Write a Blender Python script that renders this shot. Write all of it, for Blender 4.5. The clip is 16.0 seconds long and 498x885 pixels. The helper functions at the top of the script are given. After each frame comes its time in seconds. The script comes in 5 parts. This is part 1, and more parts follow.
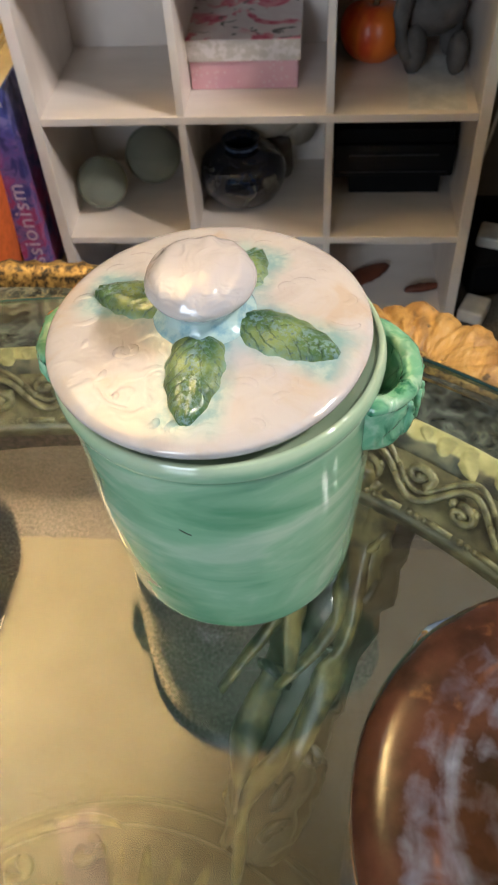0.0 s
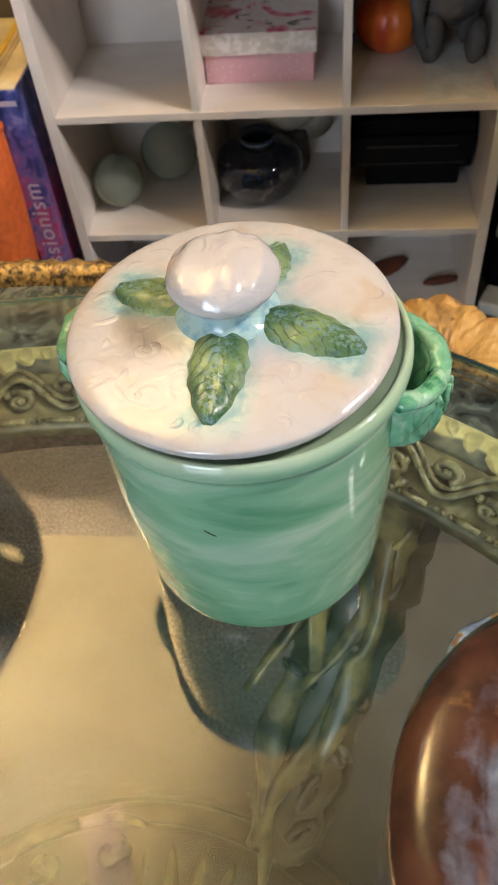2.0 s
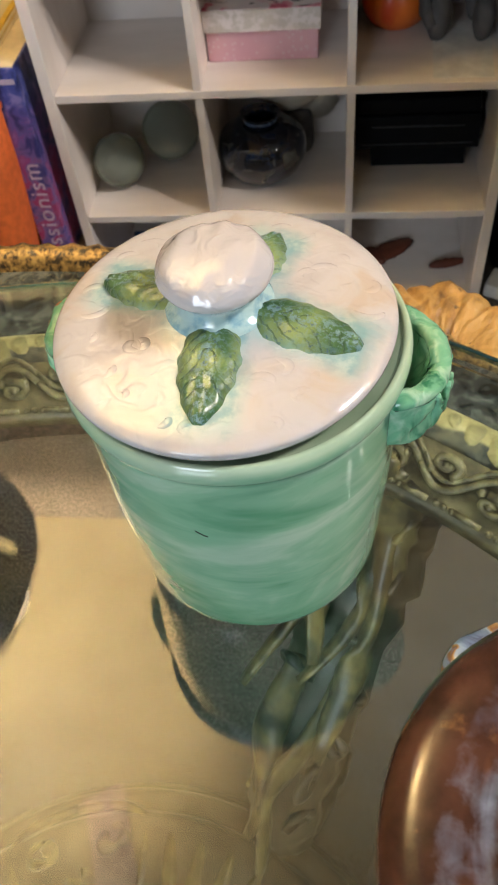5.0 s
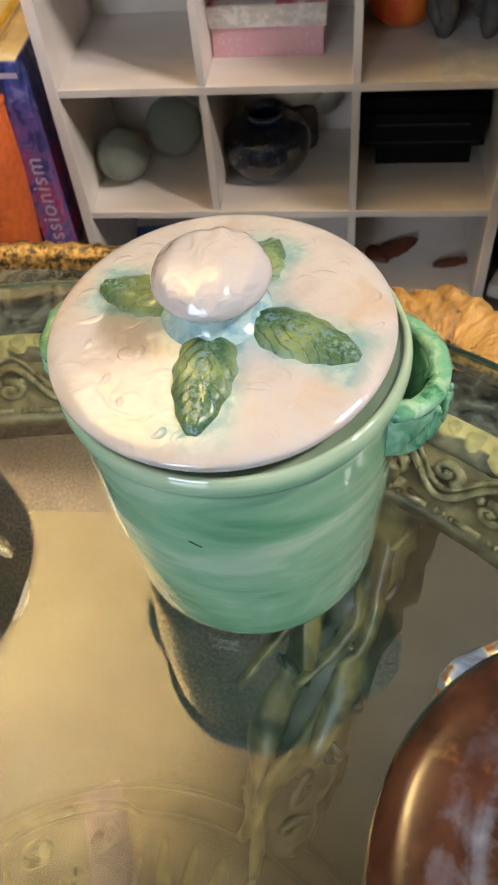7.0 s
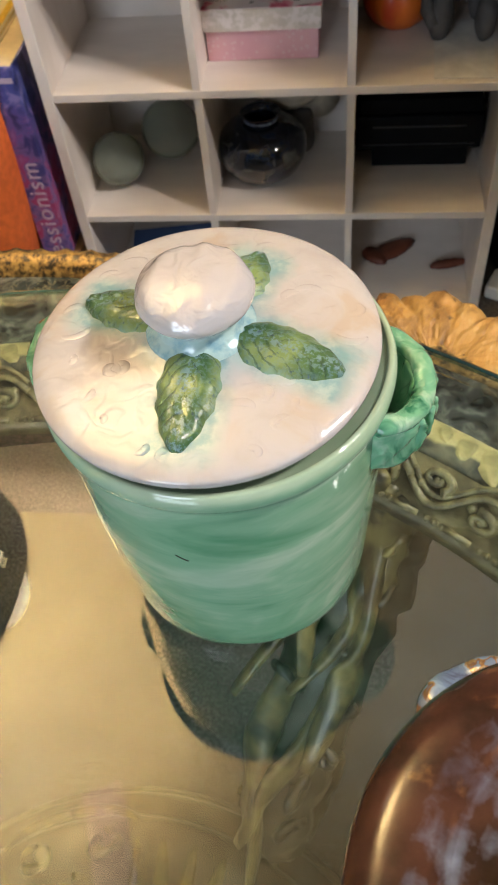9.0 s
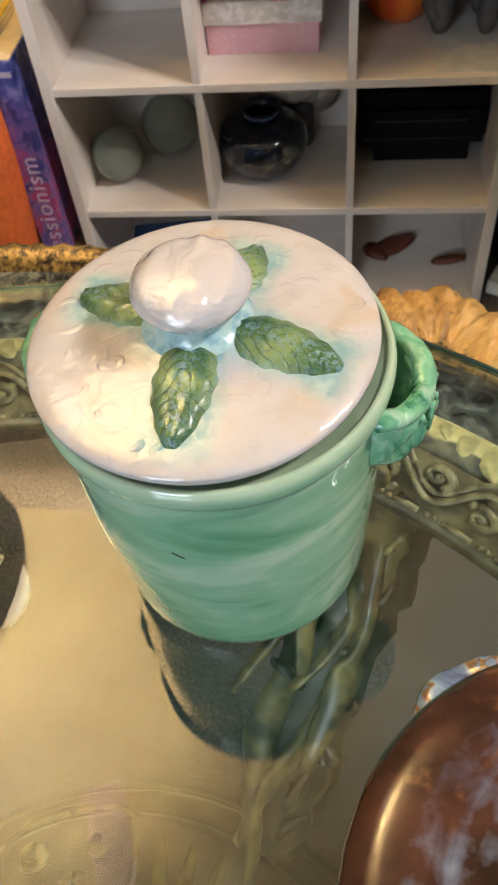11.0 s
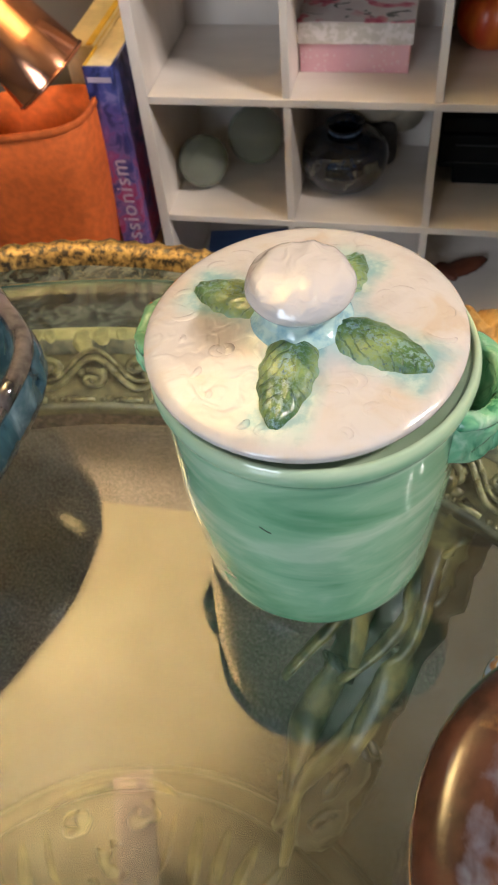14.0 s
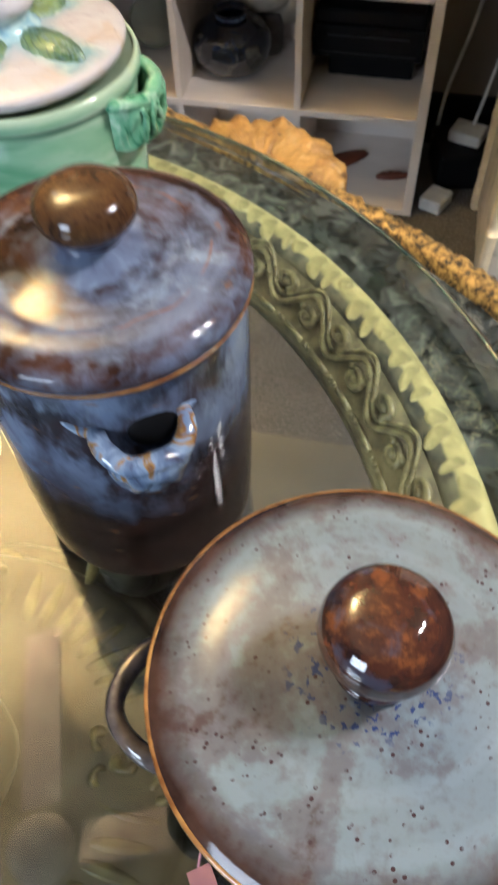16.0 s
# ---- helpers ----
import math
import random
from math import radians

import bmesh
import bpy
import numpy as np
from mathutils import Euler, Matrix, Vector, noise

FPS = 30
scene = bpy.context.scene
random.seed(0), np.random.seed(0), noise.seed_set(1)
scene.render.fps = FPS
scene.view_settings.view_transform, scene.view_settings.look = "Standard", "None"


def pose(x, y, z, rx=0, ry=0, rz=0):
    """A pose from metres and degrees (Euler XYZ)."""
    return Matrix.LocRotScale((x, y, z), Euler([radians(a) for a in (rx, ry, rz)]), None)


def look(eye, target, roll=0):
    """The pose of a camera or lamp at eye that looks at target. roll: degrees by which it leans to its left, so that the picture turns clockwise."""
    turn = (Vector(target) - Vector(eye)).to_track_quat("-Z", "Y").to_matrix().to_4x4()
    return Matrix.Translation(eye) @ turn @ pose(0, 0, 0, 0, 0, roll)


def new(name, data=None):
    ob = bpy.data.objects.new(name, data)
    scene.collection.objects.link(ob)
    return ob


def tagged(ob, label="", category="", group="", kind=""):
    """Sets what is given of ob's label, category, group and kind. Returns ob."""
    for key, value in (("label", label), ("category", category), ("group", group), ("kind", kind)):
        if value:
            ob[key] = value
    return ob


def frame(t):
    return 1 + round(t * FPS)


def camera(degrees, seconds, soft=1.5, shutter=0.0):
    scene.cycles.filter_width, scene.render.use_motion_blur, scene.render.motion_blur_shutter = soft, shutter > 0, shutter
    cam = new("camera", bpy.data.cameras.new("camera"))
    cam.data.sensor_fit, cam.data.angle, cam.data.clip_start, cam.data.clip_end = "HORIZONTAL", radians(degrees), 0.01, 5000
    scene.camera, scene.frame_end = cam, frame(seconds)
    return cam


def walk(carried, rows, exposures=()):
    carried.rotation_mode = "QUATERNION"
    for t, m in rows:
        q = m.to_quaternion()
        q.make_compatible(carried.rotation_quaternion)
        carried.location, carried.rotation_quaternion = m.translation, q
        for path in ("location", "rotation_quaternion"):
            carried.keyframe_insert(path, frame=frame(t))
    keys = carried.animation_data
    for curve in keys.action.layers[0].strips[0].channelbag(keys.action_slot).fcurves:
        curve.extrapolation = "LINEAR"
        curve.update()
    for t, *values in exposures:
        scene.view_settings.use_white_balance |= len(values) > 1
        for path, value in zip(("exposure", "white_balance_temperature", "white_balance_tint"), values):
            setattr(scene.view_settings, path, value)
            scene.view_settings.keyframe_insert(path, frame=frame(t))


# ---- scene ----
cam = camera(35.0, 16.0, soft=1.7, shutter=0.5)
cam.data.dof.use_dof, cam.data.dof.focus_distance, cam.data.dof.aperture_fstop = True, 0.43, 30.0
PATH = [
    (0, (0.137, -0.008, 1.264), (-0.032, 1.269, -0.265), -4.6),
    (0.5, (0.137, 0.006, 1.253), (-0.048, 1.295, -0.265), -5.9),
    (1, (0.133, -0.001, 1.246), (-0.061, 1.28, -0.278), -6.2),
    (1.5, (0.13, 0.006, 1.261), (-0.069, 1.279, -0.268), -6.1),
    (2, (0.132, -0.001, 1.258), (-0.082, 1.265, -0.275), -6.9),
    (2.5, (0.131, 0.004, 1.263), (-0.088, 1.267, -0.272), -6.8),
    (3, (0.135, 0.006, 1.256), (-0.082, 1.259, -0.288), -7.2),
    (5.5, (0.139, 0.021, 1.253), (-0.088, 1.246, -0.311), -7.3),
    (6, (0.143, 0.025, 1.258), (-0.082, 1.251, -0.307), -7.1),
    (6.5, (0.14, 0.027, 1.25), (-0.088, 1.247, -0.318), -6.9),
    (7, (0.14, 0.028, 1.253), (-0.091, 1.242, -0.319), -6.9),
    (7.5, (0.145, 0.031, 1.254), (-0.087, 1.245, -0.319), -7.1),
    (8, (0.148, 0.032, 1.259), (-0.085, 1.248, -0.312), -7.3),
    (10.5, (0.15, 0.039, 1.256), (-0.089, 1.242, -0.324), -7.5),
    (11, (0.151, 0.039, 1.253), (-0.089, 1.243, -0.326), -7.6),
    (11.5, (0.153, 0.042, 1.249), (-0.09, 1.244, -0.33), -7.7),
    (12, (0.151, 0.038, 1.245), (-0.087, 1.241, -0.335), -7.4),
    (12.5, (0.154, 0.04, 1.26), (-0.07, 1.239, -0.325), -6.5),
    (13, (0.152, 0.028, 1.262), (-0.077, 1.225, -0.324), -6.5),
    (13.5, (0.145, 0.016, 1.266), (-0.145, 1.227, -0.299), -6.9),
    (14, (0.131, -0.002, 1.279), (-0.226, 1.207, -0.274), -7.0),
    (14.5, (0.206, -0.069, 1.31), (-0.13, 1.14, -0.247), -6.9),
    (15, (0.313, -0.178, 1.273), (0.007, 1.038, -0.286), -5.7),
    (15.2, (0.330, -0.211, 1.281), (0.035, 0.996, -0.286), -4.0),
    (15.5, (0.374, -0.257, 1.313), (0.079, 0.926, -0.272), -2.6),
    (15.8, (0.407, -0.263, 1.310), (0.118, 0.893, -0.296), -2.1),
    (16, (0.417, -0.26, 1.282), (0.133, 0.878, -0.338), -2.5),
]
walk(cam, [(t, look(eye, target, roll)) for t, eye, target, roll in PATH],
     exposures=((0.0, -0.18, 5950, 10), (14.2, -0.16, 6050, 10), (15.1, 0.0, 5800, 10), (16.0, 0.03, 5720, 11)))

# ---- world and light ----
world = bpy.data.worlds.new("sky")
scene.world = world
world.use_nodes = True
_bg = world.node_tree.nodes["Background"]
_sky = world.node_tree.nodes.new("ShaderNodeTexSky")
_sky.sky_type, _sky.sun_disc = "NISHITA", False
_sky.sun_elevation, _sky.sun_rotation = radians(35), radians(200)
world.node_tree.links.new(_sky.outputs[0], _bg.inputs[0])
_bg.inputs[1].default_value = 0.1
scene.view_settings.exposure = -0.14

G = 0.715            # height of the glass table top
CEIL = 2.9
TC = (-0.115, -0.085)  # middle of the round table


def lamp(name, kind, place, energy, colour, size=0.1, target=None, shape=None):
    d = bpy.data.lights.new(name, kind)
    d.energy, d.color = energy, colour
    if kind == "AREA":
        d.size = size
        if shape:
            d.shape, d.size, d.size_y = "RECTANGLE", shape[0], shape[1]
    else:
        d.shadow_soft_size = size
    ob = new(name, d)
    ob.matrix_world = look(place, target) if target else pose(*place)
    return ob


WARM = (1.0, 0.78, 0.52)
GLOBE = (-0.998, 1.12, 2.40)
up = lamp("globe_light", "AREA", GLOBE, 215, (1.0, 0.76, 0.46), 0.24)
up.matrix_world = pose(GLOBE[0], GLOBE[1], GLOBE[2] + 0.17, 180)
up.data.shape = "DISK"
SPOTS = [(1.62, 0.28), (1.74, 0.56)]
for k, (sx, sy) in enumerate(SPOTS):
    sp = lamp("track_light", "SPOT", (sx, sy, 2.66), 165, (1.0, 0.89, 0.80), 0.075, (0.15, 0.75, 0.5))
    sp.data.spot_size, sp.data.spot_blend = radians(75), 0.6
lamp("window_light", "AREA", (-0.9, -2.28, 1.55), 60, (0.82, 0.91, 1.0), target=(-0.4, 0, 1.0), shape=(1.0, 1.2))

# ---- materials ----


class Mat:
    """A node material that is put together piece by piece."""

    def __init__(self, name, rough=0.5, metal=0.0, coat=0.0, spec=0.5):
        self.m = bpy.data.materials.new(name)
        self.m.use_nodes = True
        self.t = self.m.node_tree
        self.p = self.t.nodes["Principled BSDF"]
        self.set("Roughness", rough), self.set("Metallic", metal), self.set("Coat Weight", coat), self.set("Specular IOR Level", spec)
        self.co = None

    def node(self, kind, **inputs):
        n = self.t.nodes.new("ShaderNode" + kind)
        for k, v in inputs.items():
            self.put(n, k.replace("_", " "), v)
        return n

    def put(self, n, k, v):
        if hasattr(v, "is_output"):
            self.t.links.new(v, n.inputs[k])
        else:
            n.inputs[k].default_value = v

    def set(self, k, v):
        self.put(self.p, k, v)

    def coords(self, scale=(1, 1, 1)):
        if self.co is None:
            self.co = self.node("TexCoord")
        mp = self.node("Mapping", Scale=scale)
        self.t.links.new(self.co.outputs["Object"], mp.inputs["Vector"])
        return mp.outputs[0]

    def noise(self, scale, detail=4.0, stretch=(1, 1, 1), distort=0.0, rough=0.55):
        n = self.node("TexNoise", Scale=scale, Detail=detail, Distortion=distort, Roughness=rough, Vector=self.coords(stretch))
        return n.outputs["Fac"]

    def voronoi(self, scale, stretch=(1, 1, 1), feature="F1"):
        n = self.node("TexVoronoi", Scale=scale, Vector=self.coords(stretch))
        n.feature = feature
        return n.outputs["Distance"]

    def ramp(self, fac, stops, smooth=True):
        n = self.node("ValToRGB", Fac=fac)
        cr = n.color_ramp
        cr.interpolation = "EASE" if smooth else "LINEAR"
        while len(cr.elements) < len(stops):
            cr.elements.new(0.5)
        for e, (p, c) in zip(cr.elements, stops):
            e.position, e.color = p, (*c, 1) if len(c) == 3 else c
        return n.outputs["Color"]

    def mix(self, fac, a, b, kind="MIX"):
        n = self.t.nodes.new("ShaderNodeMix")
        n.data_type, n.blend_type = "RGBA", kind
        for idx, v in ((0, fac), (6, a), (7, b)):
            if hasattr(v, "is_output"):
                self.t.links.new(v, n.inputs[idx])
            else:
                n.inputs[idx].default_value = (*v, 1) if isinstance(v, tuple) and len(v) == 3 else v
        return n.outputs[2]

    def math(self, op, a, b=0.0):
        n = self.t.nodes.new("ShaderNodeMath")
        n.operation = op
        self.put(n, 0, a), self.put(n, 1, b)
        return n.outputs[0]

    def z(self):
        n = self.node("SeparateXYZ", Vector=self.coords())
        return n.outputs[2]

    def radius(self):
        n = self.node("SeparateXYZ", Vector=self.coords())
        return self.math("SQRT", self.math("ADD", self.math("POWER", n.outputs[0], 2.0), self.math("POWER", n.outputs[1], 2.0)))

    def span(self, v, lo, hi):
        n = self.node("MapRange", Value=v)
        n.inputs["From Min"].default_value, n.inputs["From Max"].default_value = lo, hi
        return n.outputs[0]

    def bump(self, height, strength=0.3, dist=0.002):
        n = self.node("Bump", Height=height, Strength=strength, Distance=dist)
        self.set("Normal", n.outputs[0])

    def colour(self, c):
        self.set("Base Color", (*c, 1) if isinstance(c, tuple) and len(c) == 3 else c)
        return self


def plain(name, c, rough=0.5, metal=0.0, vary=0.15, scale=18.0, bump=0.0, bscale=60.0, coat=0.0):
    m = Mat(name, rough, metal, coat)
    lo, hi = tuple(v * (1 - vary) for v in c), tuple(min(1.0, v * (1 + vary)) for v in c)
    m.colour(m.ramp(m.noise(scale), [(0.3, lo), (0.7, hi)]))
    if bump:
        m.bump(m.noise(bscale, 6.0), bump, 0.002)
    return m.m


def green_glaze():
    m = Mat("celadon_glaze", 0.07, coat=0.3)
    streak = m.noise(6.5, 4.0, (1.0, 1.0, 2.6), 0.8)
    fine = m.noise(20.0, 4.0, (1.0, 1.0, 3.4), 0.6)
    base = m.ramp(streak, [(0.32, (0.085, 0.255, 0.13)), (0.48, (0.205, 0.385, 0.235)), (0.60, (0.36, 0.49, 0.345)), (0.72, (0.48, 0.57, 0.43))])
    c = m.mix(0.22, base, m.ramp(fine, [(0.32, (0.10, 0.26, 0.135)), (0.52, (0.22, 0.38, 0.24)), (0.68, (0.42, 0.51, 0.37))]))
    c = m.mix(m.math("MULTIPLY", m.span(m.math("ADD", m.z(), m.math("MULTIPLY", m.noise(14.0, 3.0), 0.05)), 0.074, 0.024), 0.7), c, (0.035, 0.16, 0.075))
    lip = m.math("MULTIPLY", m.span(m.math("ADD", m.z(), m.math("MULTIPLY", m.noise(30.0, 3.0), 0.006)), 0.2120, 0.2185), 0.6)
    c = m.mix(lip, c, (0.48, 0.55, 0.38))
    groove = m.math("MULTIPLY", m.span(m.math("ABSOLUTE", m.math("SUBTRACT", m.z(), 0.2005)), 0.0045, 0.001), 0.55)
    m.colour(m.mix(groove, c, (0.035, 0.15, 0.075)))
    m.bump(m.math("ADD", m.noise(9.0, 2.0, (1, 1, 3.0)), m.math("MULTIPLY", m.noise(30.0, 3.0, (0.5, 0.5, 6.0)), 0.12)), 0.22, 0.004)
    return m.m


def handle_glaze():
    m = Mat("celadon_glaze_carved", 0.07, coat=0.3)
    cav = m.noise(55.0, 3.0, (1, 1, 0.6), 0.8)
    m.colour(m.ramp(cav, [(0.32, (0.03, 0.16, 0.08)), (0.47, (0.15, 0.36, 0.205)), (0.68, (0.33, 0.50, 0.34))]))
    m.bump(cav, 0.7, 0.006)
    return m.m


LEAVES = ((-93, 0.071, 0.011), (-21, 0.064, 0.018), (161, 0.062, 0.014), (66, 0.054, 0.014))   # angle, length, start


def white_glaze():
    m = Mat("white_glaze", 0.09, coat=0.4)
    r = m.radius()
    patch = m.ramp(m.noise(22.0, 4.0, distort=0.6), [(0.33, (0.44, 0.40, 0.375)), (0.52, (0.49, 0.46, 0.445)), (0.72, (0.47, 0.395, 0.32))])
    near = m.span(m.math("ADD", r, m.math("MULTIPLY", m.noise(45.0, 3.0), 0.018)), 0.052, 0.034)
    pool = m.math("MULTIPLY", near, 0.75)
    sep = m.node("SeparateXYZ", Vector=m.coords())
    px, py = sep.outputs[0], sep.outputs[1]
    wander = m.math("MULTIPLY", m.noise(60.0, 3.0), 0.012)
    for ang, ln, start in LEAVES:
        ca, sa = math.cos(radians(ang)), math.sin(radians(ang))
        u = m.math("ADD", m.math("MULTIPLY", px, ca), m.math("MULTIPLY", py, sa))
        v = m.math("ABSOLUTE", m.math("SUBTRACT", m.math("MULTIPLY", py, ca), m.math("MULTIPLY", px, sa)))
        halo = m.math("MULTIPLY", m.span(m.math("ADD", v, wander), 0.031, 0.020), m.span(m.math("ADD", u, wander), start + ln + 0.016, start + ln + 0.004))
        halo = m.math("MULTIPLY", halo, m.span(u, 0.0, 0.01))
        pool = m.math("MAXIMUM", pool, m.math("MULTIPLY", halo, 0.85))
    c = m.mix(pool, patch, m.ramp(m.noise(70.0), [(0.4, (0.17, 0.34, 0.36)), (0.6, (0.36, 0.48, 0.46))]))
    m.colour(c)
    cell = m.ramp(m.noise(74.0, 1.0, distort=0.9), [(0.42, (0, 0, 0)), (0.66, (1, 1, 1))])
    h = m.math("ADD", m.math("MULTIPLY", cell, 0.22), m.math("MULTIPLY", m.noise(11.0, 2.0), 0.35))
    m.bump(h, 0.25, 0.004)
    return m.m


def knob_glaze():
    m = Mat("white_glaze_knob", 0.08, coat=0.4)
    c = m.ramp(m.noise(18.0, 4.0, (1, 1, 2.4), 1.2), [(0.3, (0.49, 0.465, 0.46)), (0.6, (0.51, 0.475, 0.46)), (0.75, (0.47, 0.395, 0.31))])
    low = m.span(m.math("ADD", m.z(), m.math("MULTIPLY", m.noise(60.0), 0.010)), 0.034, 0.022)
    m.colour(m.mix(low, c, m.ramp(m.noise(90.0), [(0.35, (0.22, 0.38, 0.44)), (0.6, (0.42, 0.56, 0.53))])))
    m.bump(m.noise(58.0, 2.0, (1, 1, 1.6), 0.9), 0.42, 0.005)
    return m.m


def leaf_glaze():
    m = Mat("leaf_glaze", 0.30, coat=0.12, spec=0.35)
    sep = m.node("SeparateXYZ", Vector=m.coords())
    side = m.math("ABSOLUTE", sep.outputs[1])
    c = m.ramp(m.noise(46.0, 4.0), [(0.32, (0.020, 0.058, 0.022)), (0.50, (0.060, 0.125, 0.040)), (0.68, (0.17, 0.24, 0.08))])
    pale = m.math("MULTIPLY", m.span(m.math("ADD", side, m.math("MULTIPLY", m.noise(75.0, 3.0), 0.014)), 0.015, 0.024), 0.6)
    c = m.mix(pale, c, (0.30, 0.36, 0.13))
    v = m.math("SUBTRACT", sep.outputs[0], m.math("MULTIPLY", side, 1.5))
    stroke = m.math("SINE", m.math("MULTIPLY", m.math("ADD", v, m.math("MULTIPLY", m.noise(55.0, 4.0), 0.024)), 640.0))
    cut = m.math("MULTIPLY", m.ramp(stroke, [(0.62, (0, 0, 0)), (1.0, (1, 1, 1))]), m.ramp(m.noise(62.0), [(0.44, (0, 0, 0)), (0.60, (1, 1, 1))]))
    c = m.mix(m.math("MULTIPLY", cut, 0.5), c, (0.018, 0.045, 0.022))
    spine = m.math("MULTIPLY", m.span(m.math("ADD", side, m.math("MULTIPLY", m.noise(90.0), 0.006)), 0.012, 0.003), 0.9)
    speck = m.ramp(m.noise(330.0, 3.0, rough=0.7), [(0.46, (0, 0, 0)), (0.58, (1, 1, 1))])
    c = m.mix(m.math("MULTIPLY", m.math("ADD", m.math("MULTIPLY", spine, 0.7), 0.25), speck), c, (0.17, 0.27, 0.30))
    c = m.mix(m.ramp(m.noise(230.0), [(0.62, (0, 0, 0)), (0.70, (0.6, 0.6, 0.6))]), c, (0.02, 0.05, 0.11))
    rim = m.span(m.math("ADD", side, m.math("MULTIPLY", m.noise(80.0), 0.006)), 0.0165, 0.0225)
    m.colour(m.mix(m.math("MULTIPLY", rim, 0.7), c, (0.20, 0.36, 0.34)))
    m.bump(m.math("SUBTRACT", m.noise(110.0, 3.0), m.math("MULTIPLY", cut, 0.6)), 0.5, 0.002)
    return m.m


def brown_blue(name, lid=False):
    m = Mat(name, 0.08, coat=0.04, spec=0.19)
    k = 1.25 if lid else 0.55
    brown = m.ramp(m.noise(24.0, 5.0, (1, 1, 2.0)), [(0.3, (0.012 * k, 0.006 * k, 0.005 * k)), (0.7, (0.050 * k, 0.022 * k, 0.015 * k))])
    blue = m.ramp(m.noise(30.0, 5.0, (1, 1, 0.6), 0.5), [(0.3, (0.070, 0.080, 0.125)), (0.55, (0.135, 0.175, 0.265)), (0.75, (0.25, 0.32, 0.43))])
    if lid:
        r = m.radius()
        sep = m.node("SeparateXYZ", Vector=m.coords())
        comb = m.node("CombineXYZ", X=m.math("MULTIPLY", r, 62.0), Y=m.math("MULTIPLY", m.math("DIVIDE", sep.outputs[0], r), 0.9), Z=m.math("MULTIPLY", m.math("DIVIDE", sep.outputs[1], r), 0.9))
        turn = m.node("TexNoise", Scale=1.0, Detail=4.0, Distortion=0.5, Vector=comb.outputs[0])
        wob = m.math("ADD", r, m.math("MULTIPLY", m.math("SUBTRACT", m.noise(9.0, 4.0, distort=0.6), 0.5), 0.030))
        band = m.ramp(m.math("MULTIPLY", wob, 10.0), [(0.30, (0.9, 0.9, 0.9)), (0.38, (0.42, 0.42, 0.42)), (0.52, (0.38, 0.38, 0.38)), (0.64, (0.62, 0.62, 0.62)), (0.80, (0.55, 0.55, 0.55)), (0.93, (0.05, 0.05, 0.05))])
        grain = m.math("ADD", m.math("MULTIPLY", turn.outputs["Fac"], 0.6), m.math("MULTIPLY", m.noise(95.0, 5.0, distort=0.4), 0.4))
        f = m.math("ADD", band, m.math("MULTIPLY", m.math("SUBTRACT", grain, 0.5), 2.5))
        f = m.math("ADD", f, m.math("MULTIPLY", m.math("SUBTRACT", sep.outputs[0], m.math("MULTIPLY", sep.outputs[1], 0.6)), 3.2))
        f = m.ramp(f, [(0.22, (0.0, 0.0, 0.0)), (0.85, (0.8, 0.8, 0.8))], False)
        seam = m.math("MULTIPLY", m.span(m.math("ABSOLUTE", m.math("SUBTRACT", wob, 0.071)), 0.0018, 0.0004), m.ramp(m.noise(24.0, 4.0), [(0.48, (0, 0, 0)), (0.64, (0.5, 0.5, 0.5))]))
    else:
        top = m.span(m.math("ADD", m.z(), m.math("MULTIPLY", m.noise(16.0, 4.0, (1, 1, 0.4)), 0.10)), 0.150, 0.222)
        f = m.math("MULTIPLY", top, m.ramp(m.math("ADD", m.math("MULTIPLY", m.noise(13.0, 5.0, distort=0.5), 0.65), m.math("MULTIPLY", m.noise(60.0, 5.0, (1, 1, 0.4)), 0.35)), [(0.42, (0.08, 0.08, 0.08)), (0.57, (1, 1, 1))]))
    c = m.mix(f, brown, blue)
    if lid:
        c = m.mix(seam, c, (0.20, 0.085, 0.030))
    c = m.mix(m.ramp(m.noise(60.0, 4.0, (1, 1, 3.0)), [(0.62, (0, 0, 0)), (0.74, (0.5, 0.5, 0.5))]), c, (0.16, 0.075, 0.028))
    m.colour(c)
    m.bump(m.math("ADD", m.noise(16.0, 2.0, (1, 1, 3.0)), m.math("MULTIPLY", m.noise(140.0), 0.1)), 0.22, 0.003)
    return m.m


def blue_handle():
    m = Mat("blue_glaze_carved", 0.08, coat=0.5)
    f = m.noise(48.0, 4.0, (1, 1, 0.5), 0.9)
    m.colour(m.ramp(f, [(0.30, (0.05, 0.05, 0.08)), (0.44, (0.11, 0.155, 0.25)), (0.56, (0.20, 0.27, 0.38)), (0.60, (0.27, 0.16, 0.06)), (0.625, (0.17, 0.085, 0.035)), (0.66, (0.14, 0.19, 0.29))]))
    m.bump(f, 0.25, 0.003)
    return m.m


